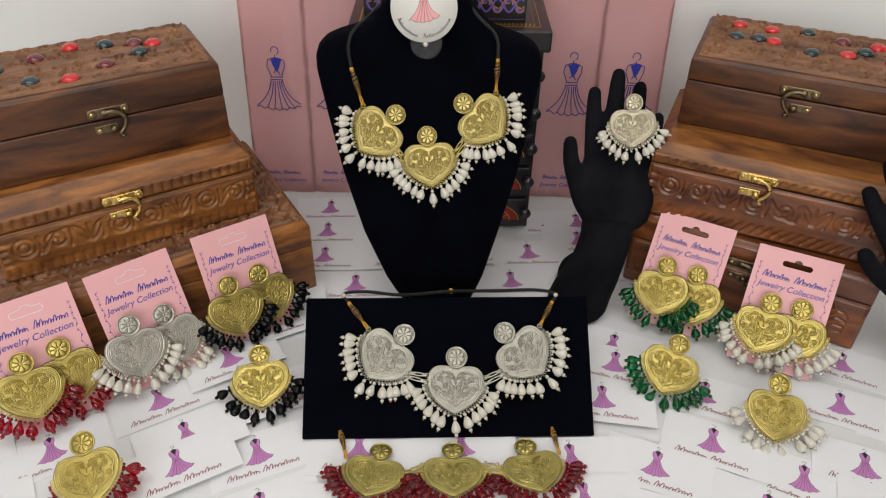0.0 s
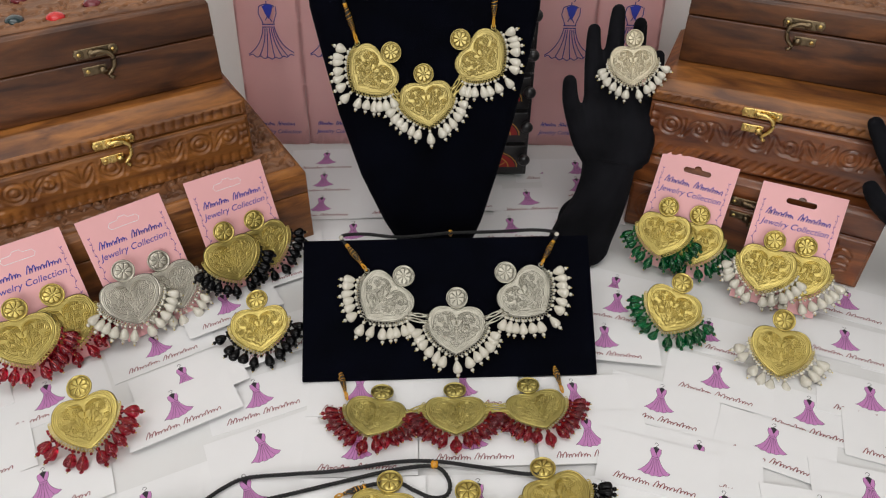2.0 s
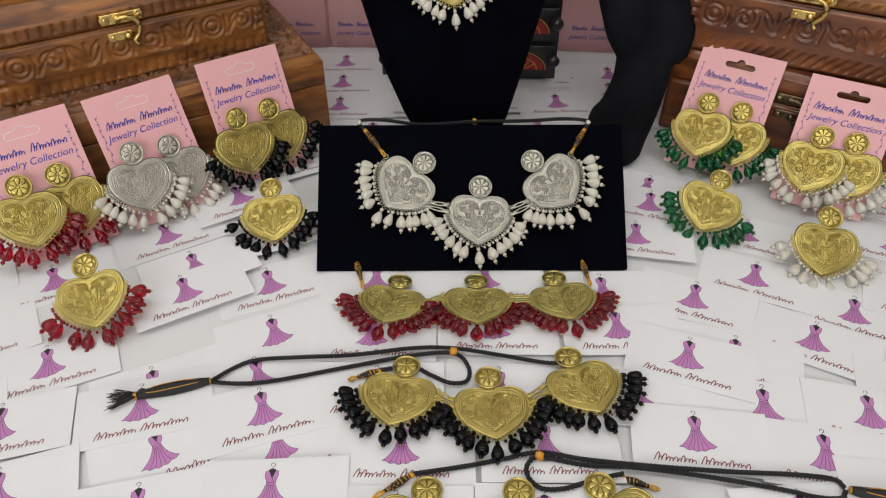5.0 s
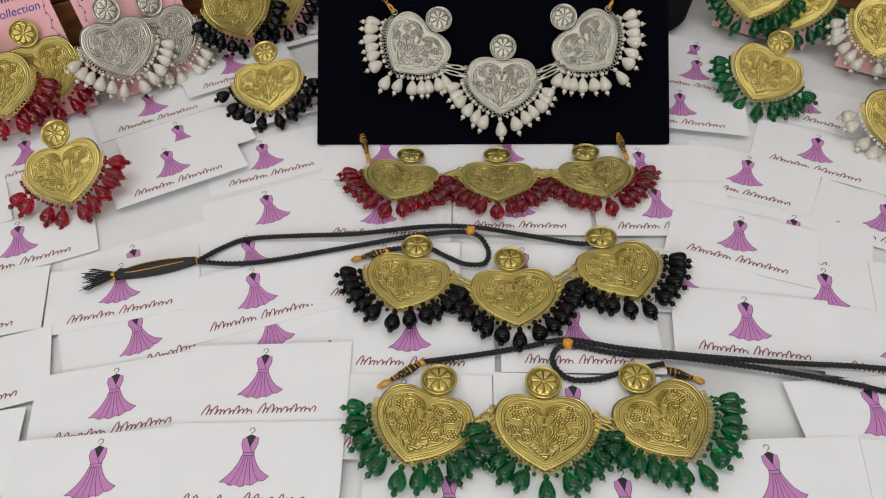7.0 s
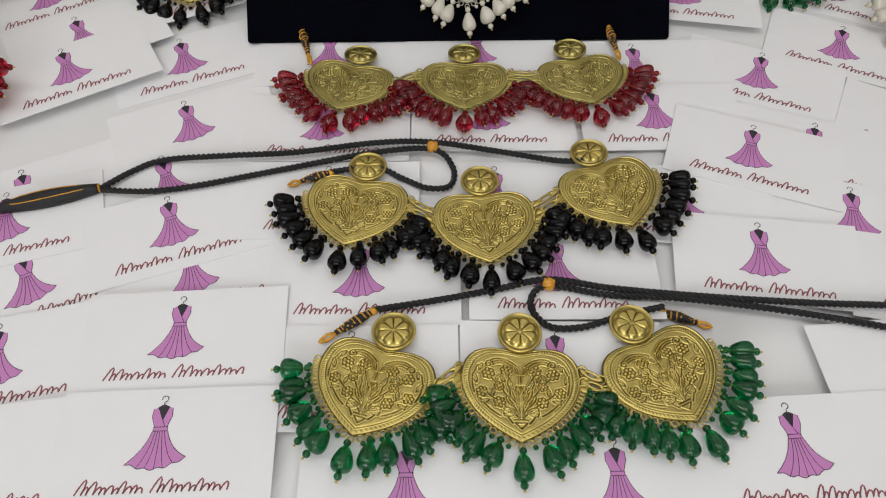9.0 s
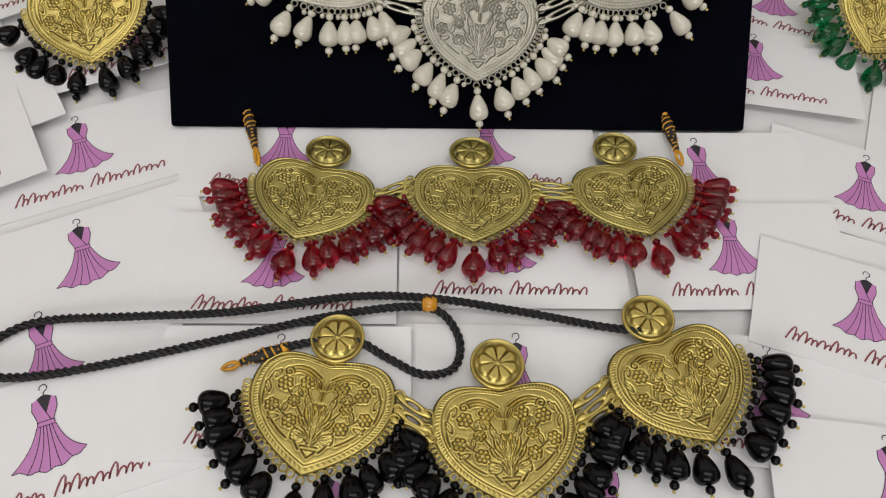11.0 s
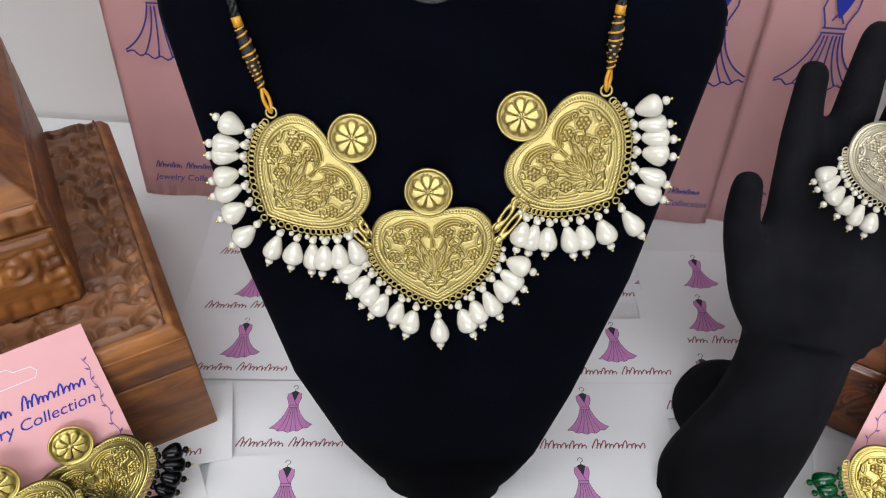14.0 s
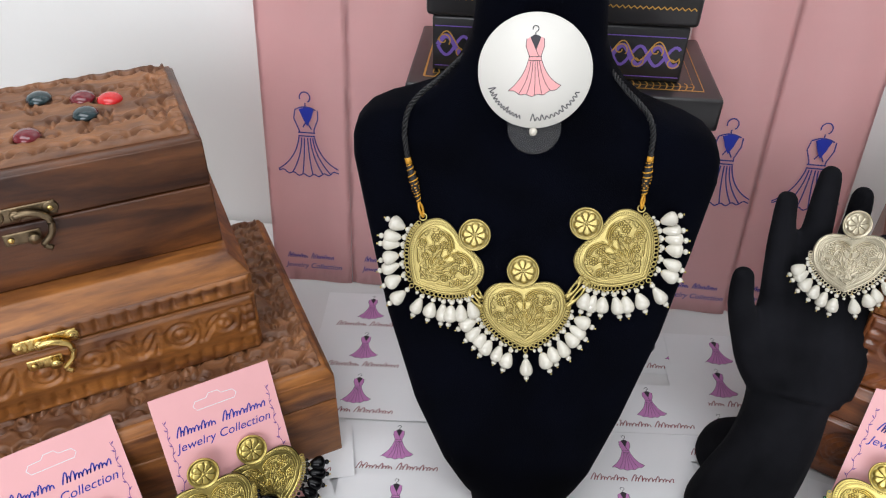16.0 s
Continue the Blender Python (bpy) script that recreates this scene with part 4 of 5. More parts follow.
def plate_mesh(mat, seed):
    nr, na = 84, 400
    R = np.concatenate([[0.0], np.linspace(0.04, 1.0, nr)])
    T = np.linspace(0, 2 * np.pi, na, endpoint=False)
    out = np.array([heart_xy(t) for t in T]) * 1000
    # where the rings are small they shrink to a point below the notch
    xs, ys = (R[1:, None] * out[None, :, 0]).ravel(), (R[1:, None] * out[None, :, 1]).ravel()
    rr, tt = np.repeat(R[1:], na), np.tile(T, nr)
    g = lambda c, w: np.exp(-((rr - c) / w) ** 2)
    z = 0.5 * (1 - rr ** 2) + 0.34 * g(0.982, 0.014) + 0.30 * g(0.862, 0.010) - 0.26 * g(0.960, 0.008) - 0.22 * g(0.842, 0.008)
    z += 0.42 * g(0.912, 0.028) * (0.5 + 0.5 * np.sin(tt * 104 + rr * 80))
    d = near(xs.astype(np.float32), ys.astype(np.float32) - 0.2, [[(x * 1.16, y * 1.10) for x, y in l] for l in flower_lines()], 0.25)
    z += np.where(rr < 0.84, 0.62 * np.exp(-(d / 0.27) ** 2) - 0.32 * np.exp(-((d - 0.58) / 0.28) ** 2), 0.0)
    rng = np.random.RandomState(seed)
    z += 0.5 * np.sin(xs * 0.13 + seed) * np.cos(ys * 0.11 + seed) * (1 - rr) + rng.normal(0, 0.01, z.shape)
    co = [(0, 0, float(z[:na].mean()) * MM)] + (np.stack([xs, ys, z], -1) * MM).tolist()
    rim = len(co)
    co += [(x * MM, y * MM, -0.0008) for x, y in out.tolist()]
    faces = [(0, 1 + i, 1 + (i + 1) % na) for i in range(na)]
    for k in range(nr):
        a, b = 1 + k * na, 1 + (k + 1) * na
        faces += [(a + i, b + i, b + (i + 1) % na, a + (i + 1) % na) for i in range(na)]
    faces.append(tuple(range(rim + na - 1, rim - 1, -1)))
    me = bpy.data.meshes.new("plate")
    me.from_pydata(co, [], faces)
    me.materials.append(mat)
    me.shade_smooth()
    return me


def medallion_mesh(mat):
    nr, na, Rm = 34, 144, 10.4
    bm = bmesh.new()
    rings = []
    for k in range(nr + 1):
        r = k / nr
        ring = []
        for i in range(na):
            a = 2 * math.pi * i / na
            q = abs(math.sin(4.0 * a))
            petal = 1 - math.exp(-(q / 0.30) ** 2)
            z = 0.8 * (1 - r * r) + 0.6 * math.exp(-((r - 0.95) / 0.05) ** 2) - 0.4 * math.exp(-((r - 0.82) / 0.05) ** 2)
            inside = 1 / (1 + math.exp((r - 0.60 - 0.12 * q) / 0.025))
            z += 0.95 * petal * inside * min(1, r / 0.25) * (0.7 + 0.3 * r) - 0.35 * (1 - inside) * math.exp(-((r - 0.72) / 0.08) ** 2) + 0.7 * math.exp(-(r / 0.09) ** 2)
            ring.append(bm.verts.new((Rm * r * math.cos(a) * MM, Rm * r * math.sin(a) * MM, z * MM)) if k else None)
        rings.append(ring)
    c = bm.verts.new((0, 0, 1.6 * MM))
    for i in range(na):
        bm.faces.new((c, rings[1][i], rings[1][(i + 1) % na]))
    for a, b in zip(rings[1:], rings[2:]):
        for i in range(na):
            j = (i + 1) % na
            bm.faces.new((a[i], b[i], b[j], a[j]))
    low = [bm.verts.new((v.co.x, v.co.y, -0.0008)) for v in rings[-1]]
    for i in range(na):
        j = (i + 1) % na
        bm.faces.new((rings[-1][i], low[i], low[j], rings[-1][j]))
    bm.faces.new(low[::-1])
    return mesh_of(bm, mat)


def loop_mesh(mat):
    """The row of small wire loops round the lower edge."""
    bm = None
    for i in range(37):
        t = math.pi * (0.50 + i / 36)
        x, y = heart_xy(t)
        n = heart_normal(t)
        bm = join_bm(bm, torus(0.0014, 0.0004, 10, 5), None, pose(x + n.x * 0.0014, y + n.y * 0.0014, 0.0002))
    return mesh_of(bm, mat)


def drop_mesh(bead, metal, pearl, seed):
    """A hanging bead: loop bead, teardrop, end bead and pin, along -Y from the origin."""
    bm = lathe([(0.0002, 0.0), (0.0004, -0.0003), (0.0004, -0.0168), (0.0006, -0.0171), (0.0005, -0.0176)], 6)
    for f in bm.faces:
        f.material_index = 1
    for c, r in ((-0.0020, 0.0015), (-0.0151, 0.0016)):
        s = bmesh.new()
        bmesh.ops.create_uvsphere(s, u_segments=10, v_segments=7, radius=r)
        bm = join_bm(bm, s, 0, Matrix.Translation((0, c, 0)))
    prof = [(0.0005, -0.0036), (0.0012, -0.0039), (0.0019, -0.0050), (0.0027, -0.0066), (0.0034, -0.0083), (0.0038, -0.0101), (0.0037, -0.0116), (0.0030, -0.0128), (0.0018, -0.0135), (0.0005, -0.0137)]
    if not pearl:
        prof = [(0.0005, -0.0034), (0.0014, -0.0036), (0.0023, -0.0047), (0.0031, -0.0064), (0.0038, -0.0084), (0.0041, -0.0102), (0.0039, -0.0118), (0.0031, -0.0130), (0.0018, -0.0136), (0.0005, -0.0137)]
    rng = random.Random(seed)
    fat, lean, bend, ph = rng.uniform(0.92, 1.07), rng.uniform(0.96, 1.05), rng.uniform(-0.05, 0.05), rng.uniform(0, 6)
    drop = lathe(prof, 18)
    for v in drop.verts:
        u = (v.co.y + 0.0088) / 0.0055
        a = math.atan2(v.co.z, v.co.x)
        k = fat * (1 + (0.045 if pearl else 0.02) * math.sin(2 * a + ph + 1.5 * u))
        v.co = Vector((v.co.x * k + bend * 0.004 * (1 - u * u), -0.0088 + (v.co.y + 0.0088) * lean, v.co.z * k))
    bm = join_bm(bm, drop, 0)
    bm.transform(Matrix.Diagonal((1.16, 1.1, 1.16, 1)))
    return mesh_of(bm, [bead, metal])


METALS = {}
for mname, mmat in (("gold", GOLD), ("bright gold", GOLD_BRIGHT), ("antique gold", GOLD_DULL), ("silver", SILVER), ("bright silver", SILVER_LIT), ("pale gold", PALE_GOLD)):
    METALS[mname] = (plate_mesh(mmat, len(mname)), medallion_mesh(mmat), loop_mesh(mmat), mmat)
for me in METALS["silver"][:2]:
    me.transform(Matrix.Diagonal((1, 1, 0.62, 1)))
def seed_mesh(bead):
    """Small round beads threaded along the loops, between the drops."""
    bm = None
    for i in range(27):
        t = math.pi * (0.56 + 0.88 * i / 26)
        x, y = heart_xy(t)
        n = heart_normal(t)
        ball = bmesh.new()
        bmesh.ops.create_uvsphere(ball, u_segments=8, v_segments=6, radius=0.00125)
        bm = join_bm(bm, ball, None, Matrix.Translation((x + n.x * 0.0040, y + n.y * 0.0040, 0.0008 + 0.0006 * (i % 2))))
    return mesh_of(bm, bead)


BEADS, SEEDS = {}, {}
for bname, bmat in (("pearl", PEARL), ("ruby red", RUBY), ("jet black", JET), ("emerald green", EMERALD)):
    BEADS[bname] = [drop_mesh(bmat, GOLD, bname == "pearl", 7 * k + 1) for k in range(5)]
    SEEDS[bname] = seed_mesh(bmat)
RINGLET = {k: mesh_of(torus(0.0021, 0.0005, 14, 6), v[3]) for k, v in METALS.items()}
OVAL = {k: mesh_of(torus(0.00135, 0.00075, 18, 6, 3.4), v[3]) for k, v in METALS.items()}


def hang_pose(disc, tip, normal, size=1.0, squash=1.0):
    """Pose of a plate from the places of its medallion and its tip."""
    d, t, n = Vector(disc), Vector(tip), Vector(normal)
    y = (d - t).normalized()
    z = (n - y * n.dot(y)).normalized()
    x = y.cross(z)
    o = d - y * 0.0262 * size * squash
    x, y, z = x * size, y * size * squash, z * size
    return Matrix(((x.x, y.x, z.x, o.x), (x.y, y.y, z.y, o.y), (x.z, y.z, z.z, o.z), (0, 0, 0, 1)))


def pendant_parts(parent, m, metal, bead, down, seed, count=13, lift=0.0, name="plate", spread=0.40, skip=(), hang=True):
    """Plate with its medallion, loops and beads. down: the way that the beads hang, in the plate's own plane (degrees from -Y)."""
    rng = random.Random(seed)
    grow = {"pearl": 1.03, "ruby red": 1.06}.get(bead, 1.0)
    plate, disc, loops, _ = METALS[metal]
    pl = part(name, plate, None, parent, metal + " heart plate with chased foliage", m)
    host = pl if name == "pendant" else parent
    mm = Matrix.Identity(4) if host is pl else m
    part("medallion", disc, None, host, "round flower medallion", mm @ pose(0, 0.0262, 0.0014, -3 + rng.uniform(-3, 3), 0, rng.uniform(0, 40)))
    part("loop_edge", loops, None, host, "", mm)
    part("beading", SEEDS[bead], None, host, "finely beaded edge", mm)["kind"] = "stuff"
    g = Vector((math.sin(radians(down)), -math.cos(radians(down)), 0))
    for i in range(count):
        if i in skip:
            continue
        t = math.pi * (1 - spread + 2 * spread * i / (count - 1))
        x, y = heart_xy(t)
        n = heart_normal(t)
        f = radians(66 * (1 - 2 * i / (count - 1)))
        d = Vector((math.sin(f), -math.cos(f), 0)) * 0.7 + n * 0.6 + g * (0.22 if hang else 0.12)
        a = math.degrees(math.atan2(d.x, -d.y)) + rng.uniform(-8, 8)
        part("bead", BEADS[bead][(i * 3 + seed) % 5], None, host, "", mm @ pose(x + n.x * 0.0022, y + n.y * 0.0022, lift + rng.uniform(0, 0.0012), rng.uniform(-4, 4), 0, a) @ Matrix.Diagonal((grow, grow * rng.uniform(0.93, 1.04), grow, 1)))
    return pl


def edge_point(m, t, out=0.0):
    x, y = heart_xy(t)
    n = heart_normal(t)
    return m @ Vector((x + n.x * out, y + n.y * out, 0.0))


def links(parent, inv, a, b, metal, normal, ts):
    """Long wire links that join two plates."""
    for ta, tb in ts:
        p, q = edge_point(a, ta, 0.0012), edge_point(b, tb, 0.0012)
        d = q - p
        x = d.normalized()
        z = Vector(normal)
        z = (z - x * z.dot(x)).normalized()
        y = z.cross(x)
        c = (p + q) / 2
        s = d.length / 0.0106
        M = Matrix(((x.x, y.x, z.x, c.x), (x.y, y.y, z.y, c.y), (x.z, y.z, z.z, c.z), (0, 0, 0, 1)))
        part("link", OVAL[metal], None, parent, "", inv @ M @ Matrix.Diagonal((max(0.5, s), 1.0, 1.0, 1)))
        for e in (p, q):
            part("ring", RINGLET[metal], None, parent, "", inv @ Matrix.Translation(e) @ M.to_3x3().to_4x4() @ pose(0, 0, 0, 35))


def thread_wrap(parent, inv, p, q):
    """Black and gold bound end of a cord between two places, with a yellow loop at q."""
    p, q = Vector(p), Vector(q)
    d = (q - p)
    n = d.length
    core = tube(smooth_line([p, p + d * 0.4, p + d * 0.72], 0.001), lambda t: 0.0013 + 0.0012 * math.sin(math.pi * min(1, t * 1.05)) ** 1.5, 10)
    w = part("thread_wrap", core, CORD, parent, "black cord end bound with gold thread", inv)
    pts = smooth_line([p, p + d * 0.4, p + d * 0.72], 0.0004)
    bm, k = None, len(pts)
    line = []
    u = d.orthogonal().normalized()
    v = d.normalized().cross(u)
    for i, c in enumerate(pts):
        r = 0.0014 + 0.0012 * math.sin(math.pi * min(1, i / k * 1.05)) ** 1.5
        a = (i / k + 0.05 * math.sin(9.0 * i / k)) * 2 * math.pi * 11
        line.append(c + (u * math.cos(a) + v * math.sin(a)) * r)
    part("gold_thread", tube(line, 0.00045, 5), THREAD, w, "gold thread")
    part("binding", tube([p - d * 0.03, p + d * 0.02, p + d * 0.07], 0.0019, 10), THREAD, w, "yellow thread binding")
    part("thread_loop", tube(smooth_line([p + d * 0.70, p + d * 0.85 + u * 0.0012, q, p + d * 0.85 - u * 0.0012, p + d * 0.72], 0.001), 0.0008, 6), THREAD, w, "yellow thread loop")


def necklace(label, places, normal, metal, bead, downs, seed, link_ts, count=13, lift=0.0, lifts=(0, 0, 0), size=1.0, squash=1.0):
    base = sum((Vector(d) for d, t in places), Vector()) / 3
    T = Matrix.Translation((base.x, base.y, min(t[2] for d, t in places)))
    ob = thing("necklace", T, label, "necklace", "heart pendant necklaces")
    inv = T.inverted()
    ms = []
    for i, (d, t) in enumerate(places):
        off = Vector(normal).normalized() * lifts[i]
        m = hang_pose(Vector(d) + off, Vector(t) + off, normal, size, squash)
        ms.append(m)
        pendant_parts(ob, inv @ m, metal, bead, downs[i], seed + i, count, lift, "pendant", hang=normal[2] < 0.9)
    links(ob, inv, ms[0], ms[1], metal, normal, link_ts[0])
    links(ob, inv, ms[1], ms[2], metal, normal, link_ts[1])
    return ob, inv, ms


PI = math.pi
SIDE = [((0.44 * PI, 1.56 * PI), (0.50 * PI, 1.50 * PI), (0.56 * PI, 1.44 * PI))] * 2
HANG = [((0.50 * PI, 1.56 * PI), (0.58 * PI, 1.49 * PI)), ((0.44 * PI, 1.50 * PI), (0.51 * PI, 1.42 * PI))]

# on the bust
bust_n = (0, -1, 0.45)
ob, inv, ms = necklace("bright gold heart necklace with white pearl drops on the velvet bust", [((-0.0480, 0.7955, 0.2215), (-0.0875, 0.780, 0.1860)), ((-0.0172, 0.7875, 0.2038), (-0.0105, 0.765, 0.1528)), ((0.0170, 0.8015, 0.2325), (0.0575, 0.789, 0.2035))], bust_n, "bright gold", "pearl", (45, 0, -52), 11, HANG, lift=0.003, lifts=(0.002, 0.003, 0.002), size=0.94)
for k, pts in ((0, [(-0.062, 0.852, 0.312), (-0.0755, 0.828, 0.3050), (-0.085, 0.8206, 0.2985), (-0.0917, 0.8168, 0.2890), (-0.0930, 0.8120, 0.2770), (-0.0905, 0.8075, 0.2625)]), (1, [(0.016, 0.854, 0.314), (0.0290, 0.830, 0.3070), (0.0371, 0.822, 0.3022), (0.0437, 0.8190, 0.2960), (0.0475, 0.8160, 0.2868), (0.048, 0.8113, 0.2738)])):
    part("cord", cord_bm(pts, 0.0016), CORD, ob, "black twisted cord", inv)
    hold = edge_point(ms[2 * k], (0.45 if k else 1.55) * PI, 0.003)
    thread_wrap(ob, inv, pts[-1], hold)
    part("ring", RINGLET["bright gold"], None, ob, "", inv @ Matrix.Translation(hold) @ pose(0, 0, 0, 60))

# on the board
bn = (0.0400, -0.6355, 0.7711)
ob, inv, ms = necklace("oxidised silver heart necklace with pearl drops pinned on the velvet board", [((-0.0318, 0.6545, 0.0622), (-0.0665, 0.6195, 0.0362)), ((0.0180, 0.6395, 0.0502), (0.0180, 0.5985, 0.0197)), ((0.0624, 0.6605, 0.0635), (0.1008, 0.6310, 0.0392))], bn, "silver", "pearl", (45, 0, -48), 21, HANG, lift=0.003, lifts=(0.007, 0.004, 0.007), size=0.98)
for pin, side in (((-0.0915, 0.6800, 0.0868), -1), ((0.1115, 0.6910, 0.0870), 1)):
    p = Vector(pin)
    e = edge_point(ms[0 if side < 0 else 2], (1.55 if side < 0 else 0.45) * PI, 0.003)
    part("ring", RINGLET["silver"], None, ob, "", inv @ Matrix.Translation(e) @ pose(0, 0, 0, 40))
    thread_wrap(ob, inv, p + (e - p) * 0.22, e)
    part("cord", cord_bm([p + (e - p) * 0.24, p + Vector((0, 0.002, 0.001)), p + Vector((-side * 0.02, 0.010, -0.002)), p + Vector((-side * 0.055, 0.014, -0.008)), (0.0105, 0.703, 0.078)]), CORD, ob, "black twisted cord behind the board", inv)
    s = bmesh.new()
    bmesh.ops.create_uvsphere(s, u_segments=14, v_segments=10, radius=0.0022)
    part("pin", s, PEARL, ob, "pearl-headed pin", inv @ Matrix.Translation(p + Vector((0, -0.001, 0.002))))

thread_wrap(ob, inv, (0.0105, 0.7035, 0.079), (0.0115, 0.717, 0.064))


# on the cards
def table_places(rows, up=0.0022):
    out = []
    for dx, dy, tx, ty in rows:
        mx, my = (dx + tx) / 2, (dy + ty) / 2
        z = up + max(lay(mx + u, my + v) for u in (-0.03, -0.015, 0, 0.015, 0.03) for v in (-0.035, -0.015, 0, 0.012, 0.03))
        out.append(((dx, dy, z), (tx, ty, z)))
    return out


flat = (0, 0, 1)
ob, inv, ms = necklace("antique gold heart necklace with ruby red drops lying on the cards", table_places([(-0.0466, 0.5628, -0.0561, 0.5138), (0.0176, 0.5663, 0.0196, 0.515), (0.0829, 0.5728, 0.0962, 0.5247)], 0.004), flat, "antique gold", "ruby red", (0, 0, 0), 31, SIDE, 15, 0.0012, size=0.98, squash=0.91)
for p in ((-0.0875, 0.587, 0.0075), (0.1085, 0.597, 0.0075)):
    e = edge_point(ms[0 if p[0] < 0 else 2], (1.58 if p[0] < 0 else 0.42) * PI, 0.002)
    thread_wrap(ob, inv, p, e)
    part("cord", cord_bm([p, (p[0] - 0.002, p[1] + 0.006, 0.008), (p[0] - 0.003, p[1] + 0.014, 0.008)]), CORD, ob, "black twisted cord", inv)

ob, inv, ms = necklace("gold heart necklace with jet black drops lying on the cards", table_places([(-0.0327, 0.4724, -0.0399, 0.4202), (0.0289, 0.4652, 0.035, 0.4158), (0.0891, 0.4877, 0.1096, 0.4384)]), flat, "gold", "jet black", (0, 0, 0), 41, SIDE, 13, 0.0034)
BLACK_CORD = ob, inv
ob, inv, ms = necklace("gold heart necklace with emerald green drops lying on the cards", table_places([(-0.0097, 0.3702, -0.0228, 0.3221), (0.0492, 0.3722, 0.0496, 0.3215), (0.1019, 0.3795, 0.1263, 0.3337)]), flat, "gold", "emerald green", (0, 0, 0), 51, SIDE, 13, 0.0034)
GREEN_CORD = ob, inv


# earrings
def earring(label, disc, tip, normal, metal, bead, seed, down=0, count=12, skip=(), size=1.0):
    m = hang_pose(disc, tip, normal, size)
    ob = thing("earring", m, label, "earring", "heart earrings")
    pendant_parts(ob, Matrix.Identity(4), metal, bead, down, seed, count, 0.001, "plate", 0.39, skip, normal[2] < 0.9)
    return ob


for lab, d, t, bead, seed, skip in (("gold heart earring with jet black drops lying on the cards", (-0.1740, 0.6525, 0.028), (-0.1640, 0.609, 0.006), "jet black", 61, (10,)),
                             ("gold heart earring with ruby red drops lying on the cards", (-0.2970, 0.5365, 0.033), (-0.2785, 0.4945, 0.006), "ruby red", 62, (8, 11)),
                             ("gold heart earring with emerald green drops lying on the cards", (0.2395, 0.6835, 0.032), (0.2185, 0.6440, 0.006), "emerald green", 63, ()),
                             ("gold heart earring with pearl drops lying on the cards", (0.3230, 0.6355, 0.036), (0.3135, 0.5950, 0.006), "pearl", 64, (4, 9))):
    low = max(lay(t[0] + u, t[1] + v) for u in (-0.035, -0.018, 0, 0.018, 0.035) for v in (-0.02, 0, 0.02, 0.04))
    d, t = (d[0], d[1], d[2] + low - 0.003), (t[0], t[1], low + 0.0035)
    earring(lab, d, t, (0, -0.5, 1), "gold", bead, seed, 0, 12, skip)
earring("pale gold heart ring with pearl drops on the display hand", (0.1925, 0.851, 0.2145), (0.1945, 0.832, 0.166), (0, -1, 0.36), "pale gold", "pearl", 65, 0, 12, (), 0.88)["category"] = "ring"

# carded earrings
card_text = lettering("Jewelry Collection", 0.0085, BLUE)
pc_word1, pc_l1 = word_bars(W1, 0.0034, 0.0075, BLUE)
pc_word2, pc_l2 = word_bars(W2, 0.0034, 0.0075, BLUE)


def pink_card_mesh(w, h, hole):
    bm = bmesh.new()
    th = 0.0006
    if hole:
        zc = h - 0.014
        half = [(0.0, 0.0062)] + [(0.0040 * math.cos(q), 0.0026 + 0.0036 * math.sin(q)) for q in (1.2, 0.8, 0.4, 0.1)]
        half += [(0.0115 + 0.0029 * math.cos(q), 0.0029 * math.sin(q)) for q in (1.57, 1.0, 0.5, 0.0, -0.5, -1.0, -1.57)]
        slot = half + [(-px, py) for px, py in half[:0:-1]]
        edges = []
        for ring in ([(-w / 2, 0), (w / 2, 0), (w / 2, h), (-w / 2, h)], [(px, zc + py) for px, py in slot]):
            vs = [bm.verts.new((px, py, 0)) for px, py in ring]
            edges += [bm.edges.new((vs[k], vs[(k + 1) % len(vs)])) for k in range(len(vs))]
        bmesh.ops.triangle_fill(bm, edges=edges, use_beauty=True)
        ext = bmesh.ops.extrude_face_region(bm, geom=bm.faces[:])
        for v in ext["geom"]:
            if isinstance(v, bmesh.types.BMVert):
                v.co.z = -th
        bmesh.ops.recalc_face_normals(bm, faces=bm.faces[:])
    else:
        box_bm(-w / 2, w / 2, 0, h, -th, 0, 0, 2, bm)
    return mesh_of(bm, PINK, False)


def tab_outline():
    bm = bmesh.new()
    pts = [(-0.0145, 0), (-0.0125, 0.0030), (-0.005, 0.0034), (-0.003, 0.006), (0.003, 0.006), (0.005, 0.0034), (0.0125, 0.0030), (0.0145, 0), (0.0125, -0.0032), (-0.0125, -0.0032), (-0.0145, 0)]
    stroke_flat(bm, pts, 0.0005, 0, 0)
    return mesh_of(bm, PAPER, False)


def vine_print(h):
    bm = bmesh.new()
    pts = [(0.0008 * math.sin(i * 0.9), h * i / 40) for i in range(41)]
    stroke_flat(bm, pts, 0.00035, 0, 0)
    for i in range(3, 40, 3):
        s = 1 if i % 2 else -1
        x, y = pts[i]
        poly_flat(bm, [(x, y), (x + s * 0.0012, y + 0.0004), (x + s * 0.0022, y + 0.0020), (x + s * 0.0006, y + 0.0014)], 0.00003, 0)
    return mesh_of(bm, PURPLE, False)


tab_me, vine_me = tab_outline(), vine_print(0.075)
pink_plain, pink_holed = pink_card_mesh(0.080, 0.122, False), pink_card_mesh(0.080, 0.122, True)


